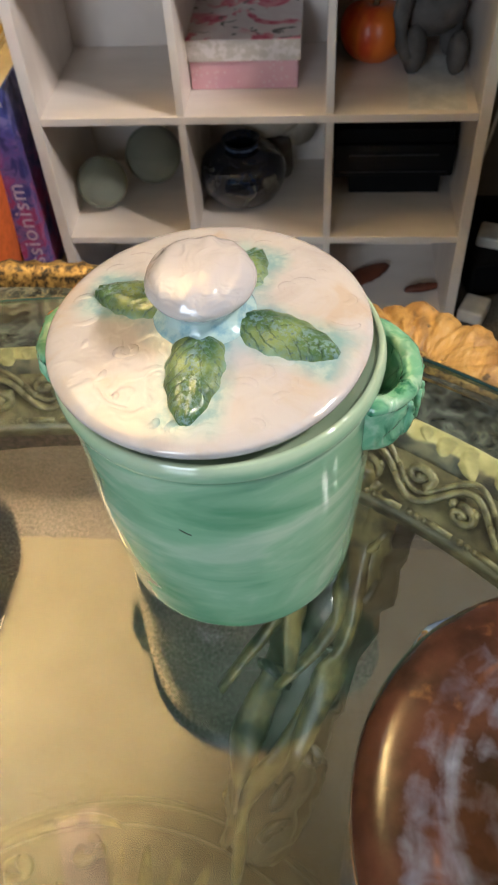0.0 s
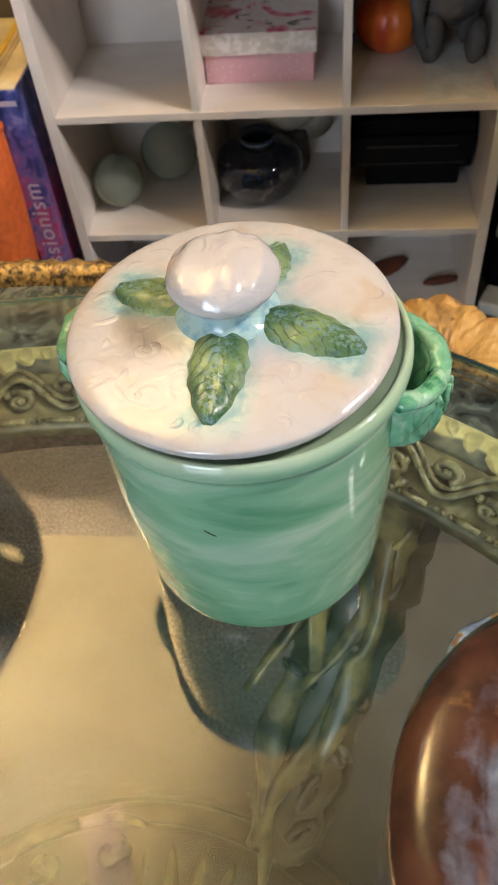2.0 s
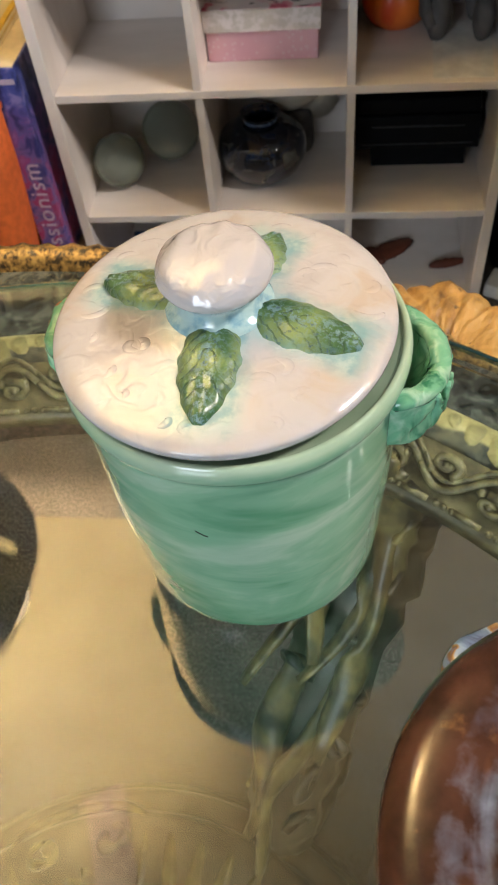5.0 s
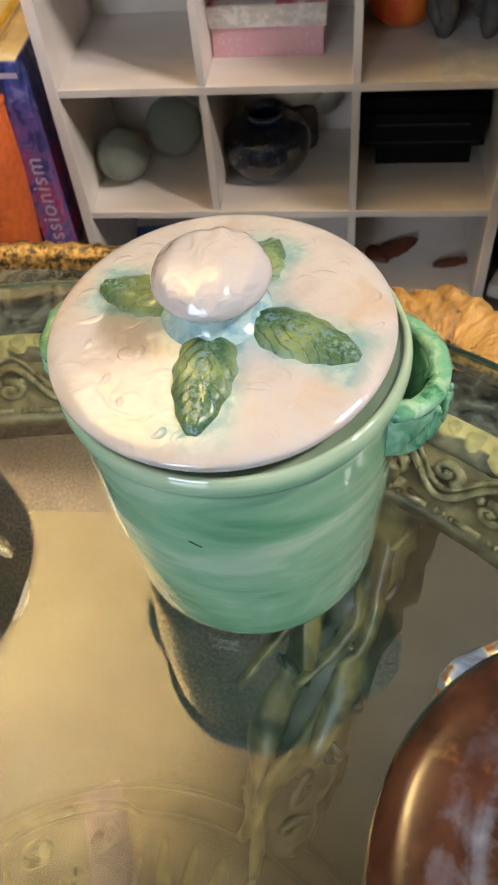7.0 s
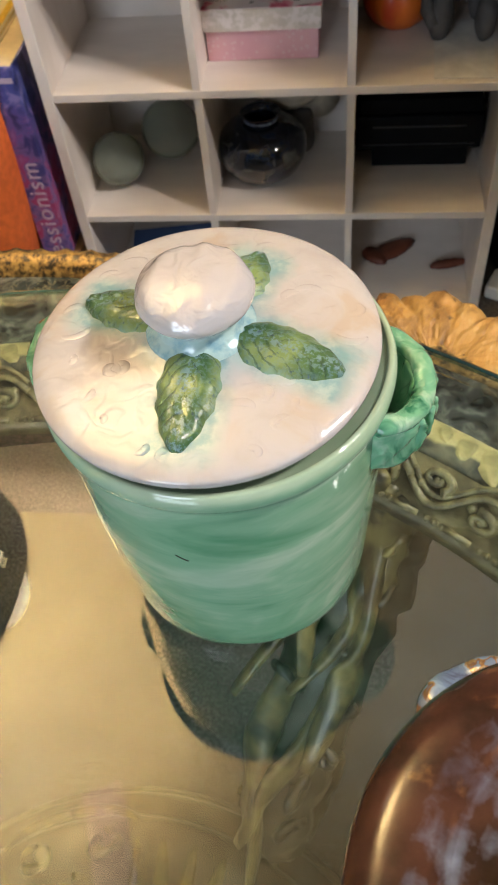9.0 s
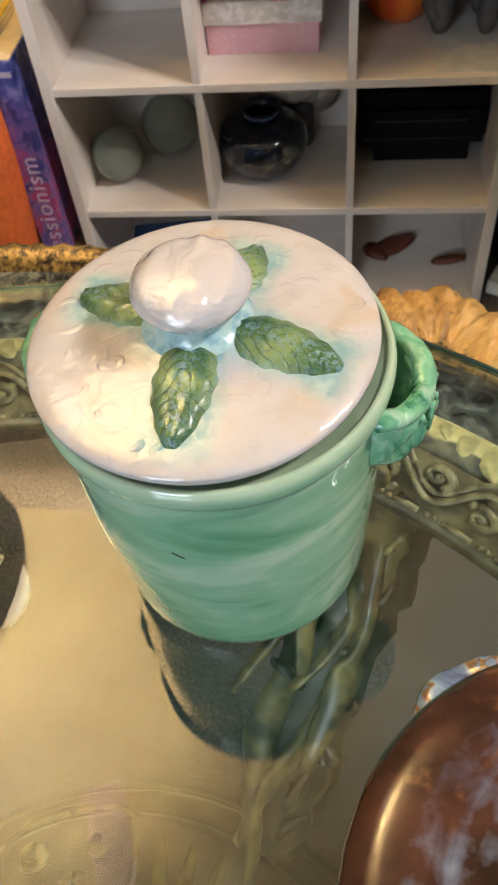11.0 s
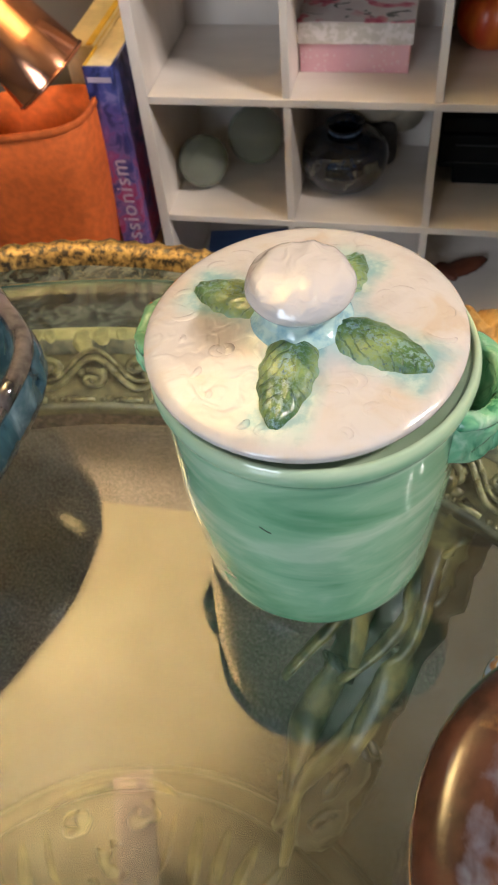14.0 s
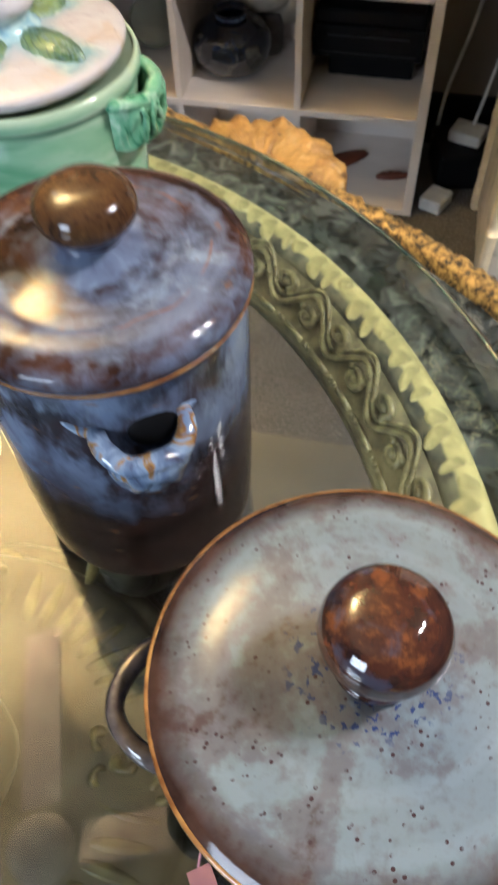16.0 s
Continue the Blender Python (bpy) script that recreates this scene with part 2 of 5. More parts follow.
def grey_lid():
    m = Mat("grey_blue_glaze", 0.10, coat=0.05, spec=0.32)
    r = m.radius()
    g = m.ramp(m.math("ADD", m.math("MULTIPLY", m.noise(17.0, 6.0, distort=0.7), 0.75), m.math("MULTIPLY", m.noise(150.0, 4.0), 0.25)), [(0.33, (0.080, 0.054, 0.052)), (0.44, (0.122, 0.127, 0.138)), (0.57, (0.170, 0.212, 0.236)), (0.76, (0.125, 0.098, 0.102))])
    rings = m.ramp(m.math("SINE", m.math("MULTIPLY", m.math("ADD", r, m.math("MULTIPLY", m.noise(6.0), 0.035)), 240.0)), [(0.2, (0.93, 0.93, 0.93)), (0.9, (1.06, 1.06, 1.06))])
    g = m.mix(0.7, g, rings, "MULTIPLY")
    dots = m.voronoi(215.0)
    keep = m.ramp(m.noise(60.0), [(0.52, (0, 0, 0)), (0.60, (1, 1, 1))])
    g = m.mix(m.math("MULTIPLY", m.ramp(dots, [(0.18, (1, 1, 1)), (0.30, (0, 0, 0))]), keep), g, (0.05, 0.028, 0.03))
    near = m.span(m.math("ADD", r, m.math("MULTIPLY", m.noise(60.0), 0.03)), 0.064, 0.050)
    bl = m.ramp(m.noise(190.0, 3.0), [(0.57, (0, 0, 0)), (0.63, (1, 1, 1))])
    g = m.mix(m.math("MULTIPLY", m.math("MULTIPLY", near, bl), 0.9), g, (0.018, 0.035, 0.12))
    edge = m.span(m.math("ADD", r, m.math("MULTIPLY", m.noise(30.0), 0.014)), 0.101, 0.119)
    m.colour(m.mix(edge, g, m.ramp(m.noise(40.0), [(0.3, (0.025, 0.013, 0.011)), (0.7, (0.065, 0.034, 0.025))])))
    m.bump(m.math("ADD", m.noise(10.0, 2.0), m.math("MULTIPLY", m.noise(150.0), 0.12)), 0.15, 0.003)
    return m.m


def brown_knob(name="brown_glaze"):
    m = Mat(name, 0.07, coat=0.6)
    c = m.ramp(m.noise(60.0, 5.0, rough=0.7), [(0.35, (0.016, 0.009, 0.010)), (0.50, (0.050, 0.018, 0.012)), (0.68, (0.15, 0.052, 0.018))])
    c = m.mix(m.ramp(m.noise(38.0, 4.0, distort=0.7), [(0.56, (0, 0, 0)), (0.68, (0.75, 0.75, 0.75))]), c, (0.055, 0.060, 0.095))
    m.colour(c)
    return m.m


def gold_knob():
    m = Mat("golden_brown_glaze", 0.12, coat=0.1, spec=0.4)
    c = m.ramp(m.math("ADD", m.math("MULTIPLY", m.noise(34.0, 3.0), 0.6), m.math("MULTIPLY", m.noise(300.0, 4.0, (1, 1, 0.5)), 0.4)), [(0.36, (0.030, 0.015, 0.009)), (0.50, (0.065, 0.032, 0.014)), (0.66, (0.125, 0.068, 0.024))])
    m.colour(m.mix(m.span(m.z(), 0.032, 0.022), c, (0.05, 0.025, 0.02)))
    return m.m


def rust_rim():
    m = Mat("rust_rim_glaze", 0.2, coat=0.2)
    m.colour(m.ramp(m.noise(50.0), [(0.3, (0.15, 0.055, 0.015)), (0.7, (0.42, 0.21, 0.06))]))
    return m.m


def teal_glaze():
    m = Mat("teal_black_glaze", 0.08, coat=0.5)
    m.colour(m.ramp(m.noise(30.0, 5.0, (1, 1, 0.5), 0.6), [(0.34, (0.012, 0.018, 0.022)), (0.55, (0.03, 0.07, 0.09)), (0.75, (0.13, 0.19, 0.22))]))
    m.bump(m.noise(22.0, 3.0), 0.4, 0.005)
    return m.m


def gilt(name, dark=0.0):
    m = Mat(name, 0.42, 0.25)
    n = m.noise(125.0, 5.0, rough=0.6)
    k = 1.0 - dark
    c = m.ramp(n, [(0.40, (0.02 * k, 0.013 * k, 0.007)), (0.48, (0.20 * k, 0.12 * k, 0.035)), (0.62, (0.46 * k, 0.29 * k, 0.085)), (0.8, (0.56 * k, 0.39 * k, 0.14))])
    m.colour(c)
    m.bump(m.math("ADD", n, m.math("MULTIPLY", m.noise(200.0), 0.3)), 0.3, 0.003)
    return m.m


def cream_leaf():
    m = Mat("cream_gold_moulding", 0.6, 0.05, spec=0.3)
    n = m.noise(52.0, 3.0, distort=0.4)
    m.colour(m.ramp(n, [(0.30, (0.08, 0.075, 0.035)), (0.42, (0.19, 0.17, 0.070)), (0.55, (0.28, 0.25, 0.105)), (0.8, (0.37, 0.34, 0.17))]))
    m.bump(n, 0.4, 0.004)
    return m.m


def cream_ring():
    m = Mat("cream_gold_ring", 0.55, 0.05, spec=0.3)
    c = m.ramp(m.noise(45.0, 4.0), [(0.35, (0.21, 0.19, 0.080)), (0.55, (0.30, 0.27, 0.115)), (0.75, (0.38, 0.35, 0.18))])
    inner = m.span(m.math("ADD", m.radius(), m.math("MULTIPLY", m.math("SUBTRACT", m.noise(40.0, 3.0), 0.5), 0.014)), 0.6570, 0.6535)
    m.colour(m.mix(inner, c, m.ramp(m.noise(60.0, 3.0), [(0.35, (0.030, 0.034, 0.030)), (0.65, (0.115, 0.112, 0.070))])))
    m.bump(m.noise(70.0, 4.0), 0.25, 0.003)
    return m.m


def marble():
    m = Mat("dark_green_marble", 0.18)
    w = m.noise(34.0, 7.0, distort=1.0, rough=0.65)
    c = m.ramp(w, [(0.38, (0.005, 0.007, 0.007)), (0.52, (0.030, 0.037, 0.036)), (0.60, (0.09, 0.098, 0.090)), (0.75, (0.19, 0.19, 0.17))])
    wn = m.node("TexNoise", Scale=32.0, Detail=4.0, Distortion=2.0, Vector=m.coords())
    vein = m.math("ABSOLUTE", m.math("SUBTRACT", wn.outputs["Fac"], 0.5))
    vein = m.math("MULTIPLY", m.ramp(vein, [(0.0, (1, 1, 1)), (0.02, (0, 0, 0))]), m.ramp(m.noise(7.0), [(0.48, (0, 0, 0)), (0.62, (1, 1, 1))]))
    m.colour(m.mix(m.math("MULTIPLY", vein, 0.6), c, (0.24, 0.21, 0.12)))
    return m.m


def amber():
    m = Mat("amber_gilded_shell", 0.5, 0.1)
    n = m.noise(26.0, 5.0, (1, 2.5, 1), 0.6)
    c = m.ramp(n, [(0.30, (0.05, 0.025, 0.010)), (0.42, (0.28, 0.145, 0.035)), (0.6, (0.44, 0.25, 0.062)), (0.8, (0.52, 0.36, 0.14))])
    m.colour(m.mix(m.ramp(m.noise(40.0, 3.0), [(0.66, (0, 0, 0)), (0.74, (0.8, 0.8, 0.8))]), c, (0.03, 0.018, 0.012)))
    m.bump(m.noise(80.0, 5.0, (1, 3, 1)), 0.6, 0.004)
    return m.m


def glass(name, tint, rough=0.0, ior=1.5):
    m = Mat(name, rough)
    m.set("Transmission Weight", 1.0), m.set("IOR", ior)
    m.colour(tint)
    return m.m


def milky():
    m = Mat("milky_green_glass", 0.08)
    m.set("Transmission Weight", 0.72), m.set("IOR", 1.13)
    m.colour(m.ramp(m.noise(20.0), [(0.3, (0.60, 0.64, 0.53)), (0.7, (0.72, 0.75, 0.64))]))
    return m.m


def carpet():
    m = Mat("grey_carpet", 0.95, spec=0.1)
    n = m.noise(210.0, 2.0, rough=0.5)
    c = m.ramp(n, [(0.36, (0.036, 0.034, 0.032)), (0.50, (0.080, 0.076, 0.072)), (0.64, (0.155, 0.149, 0.142))])
    m.colour(m.mix(0.35, c, m.ramp(m.noise(14.0, 5.0), [(0.3, (0.060, 0.056, 0.053)), (0.7, (0.115, 0.109, 0.104))])))
    return m.m


def white_board():
    m = Mat("white_laminate", 0.38)
    m.colour(m.ramp(m.noise(5.0, 5.0, (1, 3, 1)), [(0.3, (0.70, 0.625, 0.56)), (0.7, (0.79, 0.715, 0.65))]))
    m.bump(m.noise(90.0, 3.0), 0.06, 0.001)
    return m.m


def painted(name, c, scale=3.0, relief=0.15):
    m = Mat(name, 0.8, spec=0.2)
    m.colour(m.ramp(m.noise(scale, 6.0), [(0.3, tuple(v * 0.93 for v in c)), (0.7, c)]))
    if relief:
        m.bump(m.noise(140.0, 4.0), relief, 0.002)
    return m.m


M = dict(
    green=green_glaze(), green_handle=handle_glaze(), white=white_glaze(), knob=knob_glaze(), leaf=leaf_glaze(),
    dark_body=brown_blue("brown_blue_glaze"), dark_lid=brown_blue("brown_blue_lid_glaze", True), dark_handle=blue_handle(),
    ear=plain("grey_brown_glaze", (0.075, 0.062, 0.06), 0.1, vary=0.7, scale=40, coat=0.5), grey_lid=grey_lid(), brown_knob=brown_knob(), gold_knob=gold_knob(), rust=rust_rim(), teal=teal_glaze(),
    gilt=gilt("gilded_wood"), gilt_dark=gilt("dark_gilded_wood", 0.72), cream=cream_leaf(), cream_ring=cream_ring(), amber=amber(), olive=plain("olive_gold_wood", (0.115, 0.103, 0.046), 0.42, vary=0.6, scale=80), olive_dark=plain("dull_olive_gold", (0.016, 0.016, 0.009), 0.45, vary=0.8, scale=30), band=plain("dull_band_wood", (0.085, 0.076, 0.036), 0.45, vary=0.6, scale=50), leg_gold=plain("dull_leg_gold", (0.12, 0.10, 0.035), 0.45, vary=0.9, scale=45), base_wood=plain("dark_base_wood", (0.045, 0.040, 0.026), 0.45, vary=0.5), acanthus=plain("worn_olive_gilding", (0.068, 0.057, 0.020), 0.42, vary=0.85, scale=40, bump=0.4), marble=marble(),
    glass=glass("table_glass", (0.88, 0.93, 0.85), 0.0, 1.68), edge=glass("glass_edge_teal", (0.10, 0.30, 0.30), 0.1),
    teal_edge=plain("teal_glass_edge", (0.006, 0.03, 0.034), 0.1, vary=0.3), float_glass=milky(),
    carpet=carpet(), board=white_board(), wall=painted("beige_wall_paint", (0.19, 0.16, 0.13)), ceil=painted("cream_ceiling_paint", (0.58, 0.50, 0.31), 3.0, 0.0),
    black=plain("black_plastic", (0.004, 0.004, 0.0045), 0.6), grey_stone=plain("grey_stone", (0.105, 0.092, 0.083), 0.8, vary=0.35, bump=0.5),
    pink=plain("pink_paper", (0.72, 0.36, 0.42), 0.7), copper=plain("polished_copper", (0.80, 0.36, 0.20), 0.18, 1.0),
    orange=plain("orange_felt", (0.70, 0.14, 0.022), 0.85, vary=0.12, scale=60, bump=0.8, bscale=90), white_plastic=plain("white_plastic", (0.66, 0.64, 0.60), 0.4),
    pages=plain("cream_pages", (0.74, 0.62, 0.40), 0.8), yellow=plain("yellow_cover", (0.75, 0.48, 0.04), 0.5), rustleaf=plain("rust_brown", (0.12, 0.03, 0.012), 0.6, vary=0.4, bump=0.5),
    wood=plain("brown_wood", (0.16, 0.09, 0.045), 0.5, vary=0.3), text=plain("pale_lettering", (0.56, 0.46, 0.56), 0.6),
    blue_paper=plain("blue_paper", (0.05, 0.10, 0.25), 0.6), paper=plain("white_paper", (0.72, 0.70, 0.66), 0.7),
)

M["black"].node_tree.nodes["Principled BSDF"].inputs["Specular IOR Level"].default_value = 0.15

# ---- building helpers ----


def part(name, bm, material, parent=None, label="", smooth=True, bevel=0.0):
    me = bpy.data.meshes.new(name)
    bmesh.ops.recalc_face_normals(bm, faces=bm.faces)
    bm.to_mesh(me)
    bm.free()
    for mt in material if isinstance(material, (list, tuple)) else [material]:
        me.materials.append(mt)
    if smooth:
        for p in me.polygons:
            p.use_smooth = True
    ob = new(name, me)
    ob.parent = parent
    if bevel:
        b = ob.modifiers.new("bevel", "BEVEL")
        b.width, b.segments, b.limit_method = bevel, 2, "ANGLE"
    if label:
        ob["label"] = label
    return ob


def thing(name, place, label, category, group="", kind="", turn=0.0):
    ob = new(name)
    ob.matrix_world = pose(*place, 0, 0, turn)
    return tagged(ob, label, category, group, kind)


def box(x0, x1, y0, y1, z0, z1, bm=None):
    bm = bm or bmesh.new()
    r = bmesh.ops.create_cube(bm, size=1.0)
    for v in r["verts"]:
        v.co = Vector(((x0 + x1) / 2 + v.co.x * (x1 - x0), (y0 + y1) / 2 + v.co.y * (y1 - y0), (z0 + z1) / 2 + v.co.z * (z1 - z0)))
    return bm


def lathe(profile, seg=72, wob=0.0, seed=0.0, closed=False):
    """Turn a profile of (radius, height) round z; wob gives a hand-made unevenness."""
    bm = bmesh.new()
    rings = []
    for r, z in profile:
        if r < 1e-5:
            rings.append([bm.verts.new((0, 0, z))])
            continue
        ring = []
        for k in range(seg):
            a = 2 * math.pi * k / seg
            n = noise.noise(Vector((math.cos(a) * 1.3 + seed, math.sin(a) * 1.3, z * 14)))
            rr = r * (1 + wob * n)
            ring.append(bm.verts.new((rr * math.cos(a), rr * math.sin(a), z + wob * 0.3 * r * n)))
        rings.append(ring)
    pairs = list(zip(rings, rings[1:]))
    if closed:
        pairs.append((rings[-1], rings[0]))
    for a, b in pairs:
        for k in range(seg):
            i, j = k, (k + 1) % seg
            q = [a[i % len(a)], a[j % len(a)], b[j % len(b)], b[i % len(b)]]
            q = list(dict.fromkeys(q))
            if len(q) > 2:
                bm.faces.new(q)
    return bm


def curve_points(ctrl, n):
    """Smooth points through control points (Catmull-Rom)."""
    out = []
    P = [Vector(c) for c in ctrl]
    P = [2 * P[0] - P[1]] + P + [2 * P[-1] - P[-2]]
    for i in range(1, len(P) - 2):
        for k in range(n):
            t = k / n
            a, b, c, d = P[i - 1:i + 3]
            out.append(0.5 * (2 * b + (c - a) * t + (2 * a - 5 * b + 4 * c - d) * t * t + (3 * b - a - 3 * c + d) * t ** 3))
    out.append(P[-2])
    return out


def smooth_profile(ctrl, n=6):
    return [(max(0.0, p.x), p.y) for p in curve_points([(r, z, 0) for r, z in ctrl], n)]


def tube(points, radius, seg=10, bm=None, flat=None, up=Vector((0, 0, 1)), lump=0.0):
    """Sweep a round or oval section along points; radius may be a function of 0..1."""
    bm = bm or bmesh.new()
    rings = []
    n = len(points)
    for i, p in enumerate(points):
        p = Vector(p)
        d = (Vector(points[min(i + 1, n - 1)]) - Vector(points[max(i - 1, 0)])).normalized()
        s = d.cross(up)
        s = s.normalized() if s.length > 1e-4 else Vector((1, 0, 0))
        u = s.cross(d).normalized()
        r = radius(i / (n - 1)) if callable(radius) else radius
        ra, rb = (r * flat[0], r * flat[1]) if flat else (r, r)
        ring = []
        for k in range(seg):
            a = 2 * math.pi * k / seg
            f = 1 + lump * noise.noise(p * 90 + Vector((math.cos(a), math.sin(a), 0)) * 1.5)
            ring.append(bm.verts.new(p + s * (ra * f * math.cos(a)) + u * (rb * f * math.sin(a))))
        rings.append(ring)
    for a, b in zip(rings, rings[1:]):
        for k in range(seg):
            bm.faces.new((a[k], a[(k + 1) % seg], b[(k + 1) % seg], b[k]))
    bm.faces.new(rings[0][::-1]), bm.faces.new(rings[-1])
    return bm


def leaf_mesh(length, width, height, veins=6, n=22, m=13):
    """A raised moulded leaf lying along +x from the origin."""
    bm = bmesh.new()
    grid = []
    for i in range(n + 1):
        t = i / n
        w = width * 0.5 * (math.sin(math.pi * min(1.0, t * 0.93 + 0.05)) ** 0.62) * (1.06 - 0.30 * t) * (1 + 0.055 * math.sin(t * math.pi * 2 * (veins + 1) + 0.6))
        row = []
        for j in range(m + 1):
            s = j / m * 2 - 1
            dome = (1 - abs(s) ** 2.6) * math.sin(math.pi * min(1, t * 0.9 + 0.06)) ** 0.4
            rib = 0.13 * math.sin((t * veins * 2 - abs(s) * 2.2) * math.pi) * (1 - abs(s) ** 3) * min(1.0, abs(s) * 3)
            mid = -0.22 * math.exp(-(s / 0.10) ** 2)
            edge = abs(s) > 0.99 or i in (0, n)
            row.append(bm.verts.new((t * length, s * w, -0.0015 if edge else height * max(0.0, dome * 0.9 + rib * 0.8 + mid * dome))))
        grid.append(row)
    for i in range(n):
        for j in range(m):
            bm.faces.new((grid[i][j], grid[i + 1][j], grid[i + 1][j + 1], grid[i][j + 1]))
    return bm


# ---- room ----


def room():
    W, E, S, N = -2.4, 2.6, -2.4, 1.74
    tagged(part("floor", box(W, E, S, N, -0.05, 0.0), M["carpet"], smooth=False), "speckled grey carpet covering the shop floor", "floor", kind="structure")
    tagged(part("ceiling", box(W, E, S, N, CEIL, CEIL + 0.1), M["ceil"], smooth=False), "cream painted ceiling lit by warm lamps", "ceiling", kind="structure")
    t = 0.12
    tagged(part("wall_north", box(W - t, E + t, N, N + t, -0.05, CEIL + 0.1), M["wall"], smooth=False), "beige painted wall behind the cube shelf", "wall", kind="structure")
    tagged(part("wall_west", box(W - t, W, S, N, -0.05, CEIL + 0.1), M["wall"], smooth=False), "plain beige painted side wall", "wall", kind="structure")
    tagged(part("wall_east", box(E, E + t, S, N, -0.05, CEIL + 0.1), M["wall"], smooth=False), "plain beige painted side wall", "wall", kind="structure")
    x0, x1, z0, z1 = -1.4, -0.4, 0.95, 2.15
    bm = box(W - t, x0, S - t, S, -0.05, CEIL + 0.1)
    box(x1, E + t, S - t, S, -0.05, CEIL + 0.1, bm)
    box(x0, x1, S - t, S, -0.05, z0, bm)
    box(x0, x1, S - t, S, z1, CEIL + 0.1, bm)
    tagged(part("wall_south", bm, M["wall"], smooth=False), "plain beige painted wall with one window", "wall", kind="structure")
    win = thing("window_1", ((x0 + x1) / 2, S - t / 2, z0), "white framed daylight window in the beige wall", "window", kind="structure")
    w, h = x1 - x0, z1 - z0
    for name, b in (("window_frame", (-w / 2, -w / 2 + 0.05, 0, h)), ("window_frame", (w / 2 - 0.05, w / 2, 0, h)), ("window_frame", (-w / 2 + 0.05, w / 2 - 0.05, 0, 0.05)),
                    ("window_frame", (-w / 2 + 0.05, w / 2 - 0.05, h - 0.05, h)), ("window_bar", (-0.02, 0.02, 0.05, h - 0.05))):
        part(name, box(b[0], b[1], -0.03, 0.03, b[2], b[3]), M["white_plastic"], win, smooth=False)
    pane = part("pane", box(-w / 2 + 0.05, w / 2 - 0.05, -0.036, -0.032, 0.05, h - 0.05), M["glass"], win, smooth=False)
    pane.visible_shadow = False
    tagged(part("baseboard", box(W, E, N - 0.018, N, 0.0, 0.14), M["black"], smooth=False, bevel=0.003), "black baseboard along the beige wall", "baseboard", kind="structure")


room()


# ---- table ----


def ring(name, profile, material, parent, label="", wob=0.0, seg=160):
    return part(name, lathe(profile, seg, wob, closed=True), material, parent, label)


def scroll_unit(r0, r1, arc):
    """One wave of the carved vine: an S stem, a curl and berries, on the slope between r0 and r1."""
    bm = bmesh.new()

    def at(u, v, lift=0.0):
        a = (u - 0.5) * arc
        r = r0 + (r1 - r0) * v
        return Vector((r * math.cos(a), r * math.sin(a), -0.052 + 0.033 * v + lift))

    stem = [at(u, 0.5 + 0.36 * math.sin(2 * math.pi * u), 0.002) for u in np.linspace(0, 1, 25)]
    tube(stem, 0.0043, 7, bm, (1.0, 0.7))
    tube([p + Vector((0.0, 0.0, 0.0)) + (at(0.5, 1.0) - at(0.5, 0.0)).normalized() * 0.0085 for p in stem], 0.0028, 6, bm)
    for cu, cv, sgn in ((0.27, 0.33, 1), (0.77, 0.66, -1)):
        curl = []
        for k in range(22):
            q = k / 21
            a = sgn * (q * 2.6 * math.pi) + (1.2 if sgn > 0 else 4.2)
            rr = 0.22 * (1 - q * 0.8)
            curl.append(at(cu + rr * 0.72 * math.cos(a), cv + rr * math.sin(a), 0.002))
        tube(curl, lambda q: 0.0046 - 0.0016 * q, 6, bm)
        for du, dv in ((0.0, 0.0), (0.12, 0.18), (-0.12, 0.2)):
            r = bmesh.ops.create_icosphere(bm, subdivisions=1, radius=0.0050)
            for v in r["verts"]:
                v.co += at(cu + du, cv + sgn * dv, 0.001)
    return bm


def shell_mesh():
    """A carved half shell of fluted lobes, its hinge at the origin, spreading to +x."""
    bm = bmesh.new()
    n, m = 84, 16
    grid = []
    for i in range(n + 1):
        s = i / n * 2 - 1
        a = s * 1.32
        lobe = abs(math.sin((s + 1) * 0.5 * math.pi * 7 + 1.6 * noise.noise(Vector((s * 2.6, 1.0, 4.0))))) ** 0.7
        reach = 0.118 * (1 - 0.16 * s * s) * (0.94 + 0.06 * lobe) * (1 + 0.16 * noise.noise(Vector((s * 3.4, 7.0, 0.0))) + 0.06 * noise.noise(Vector((s * 17.0, 2.0, 0.0))))
        row = []
        for j in range(m + 1):
            t = j / m
            rr = 0.016 + (reach - 0.016) * t
            z = 0.022 * math.sin(math.pi * min(1.0, t * 0.70 + 0.1)) + 0.007 * (lobe - 0.5) * t + 0.010 * noise.noise(Vector((rr * 40, s * 6, 3))) * t + 0.004 * noise.noise(Vector((rr * 110, s * 22, 3)))
            row.append(bm.verts.new((rr * math.cos(a) * 0.80, rr * math.sin(a) * 1.12, z)))
        grid.append(row)
    for i in range(n):
        for j in range(m):
            bm.faces.new((grid[i][j], grid[i + 1][j], grid[i + 1][j + 1], grid[i][j + 1]))
    r = bmesh.ops.extrude_face_region(bm, geom=bm.faces[:])
    for v in r["geom"]:
        if isinstance(v, bmesh.types.BMVert):
            v.co.z = -0.026
    return bm


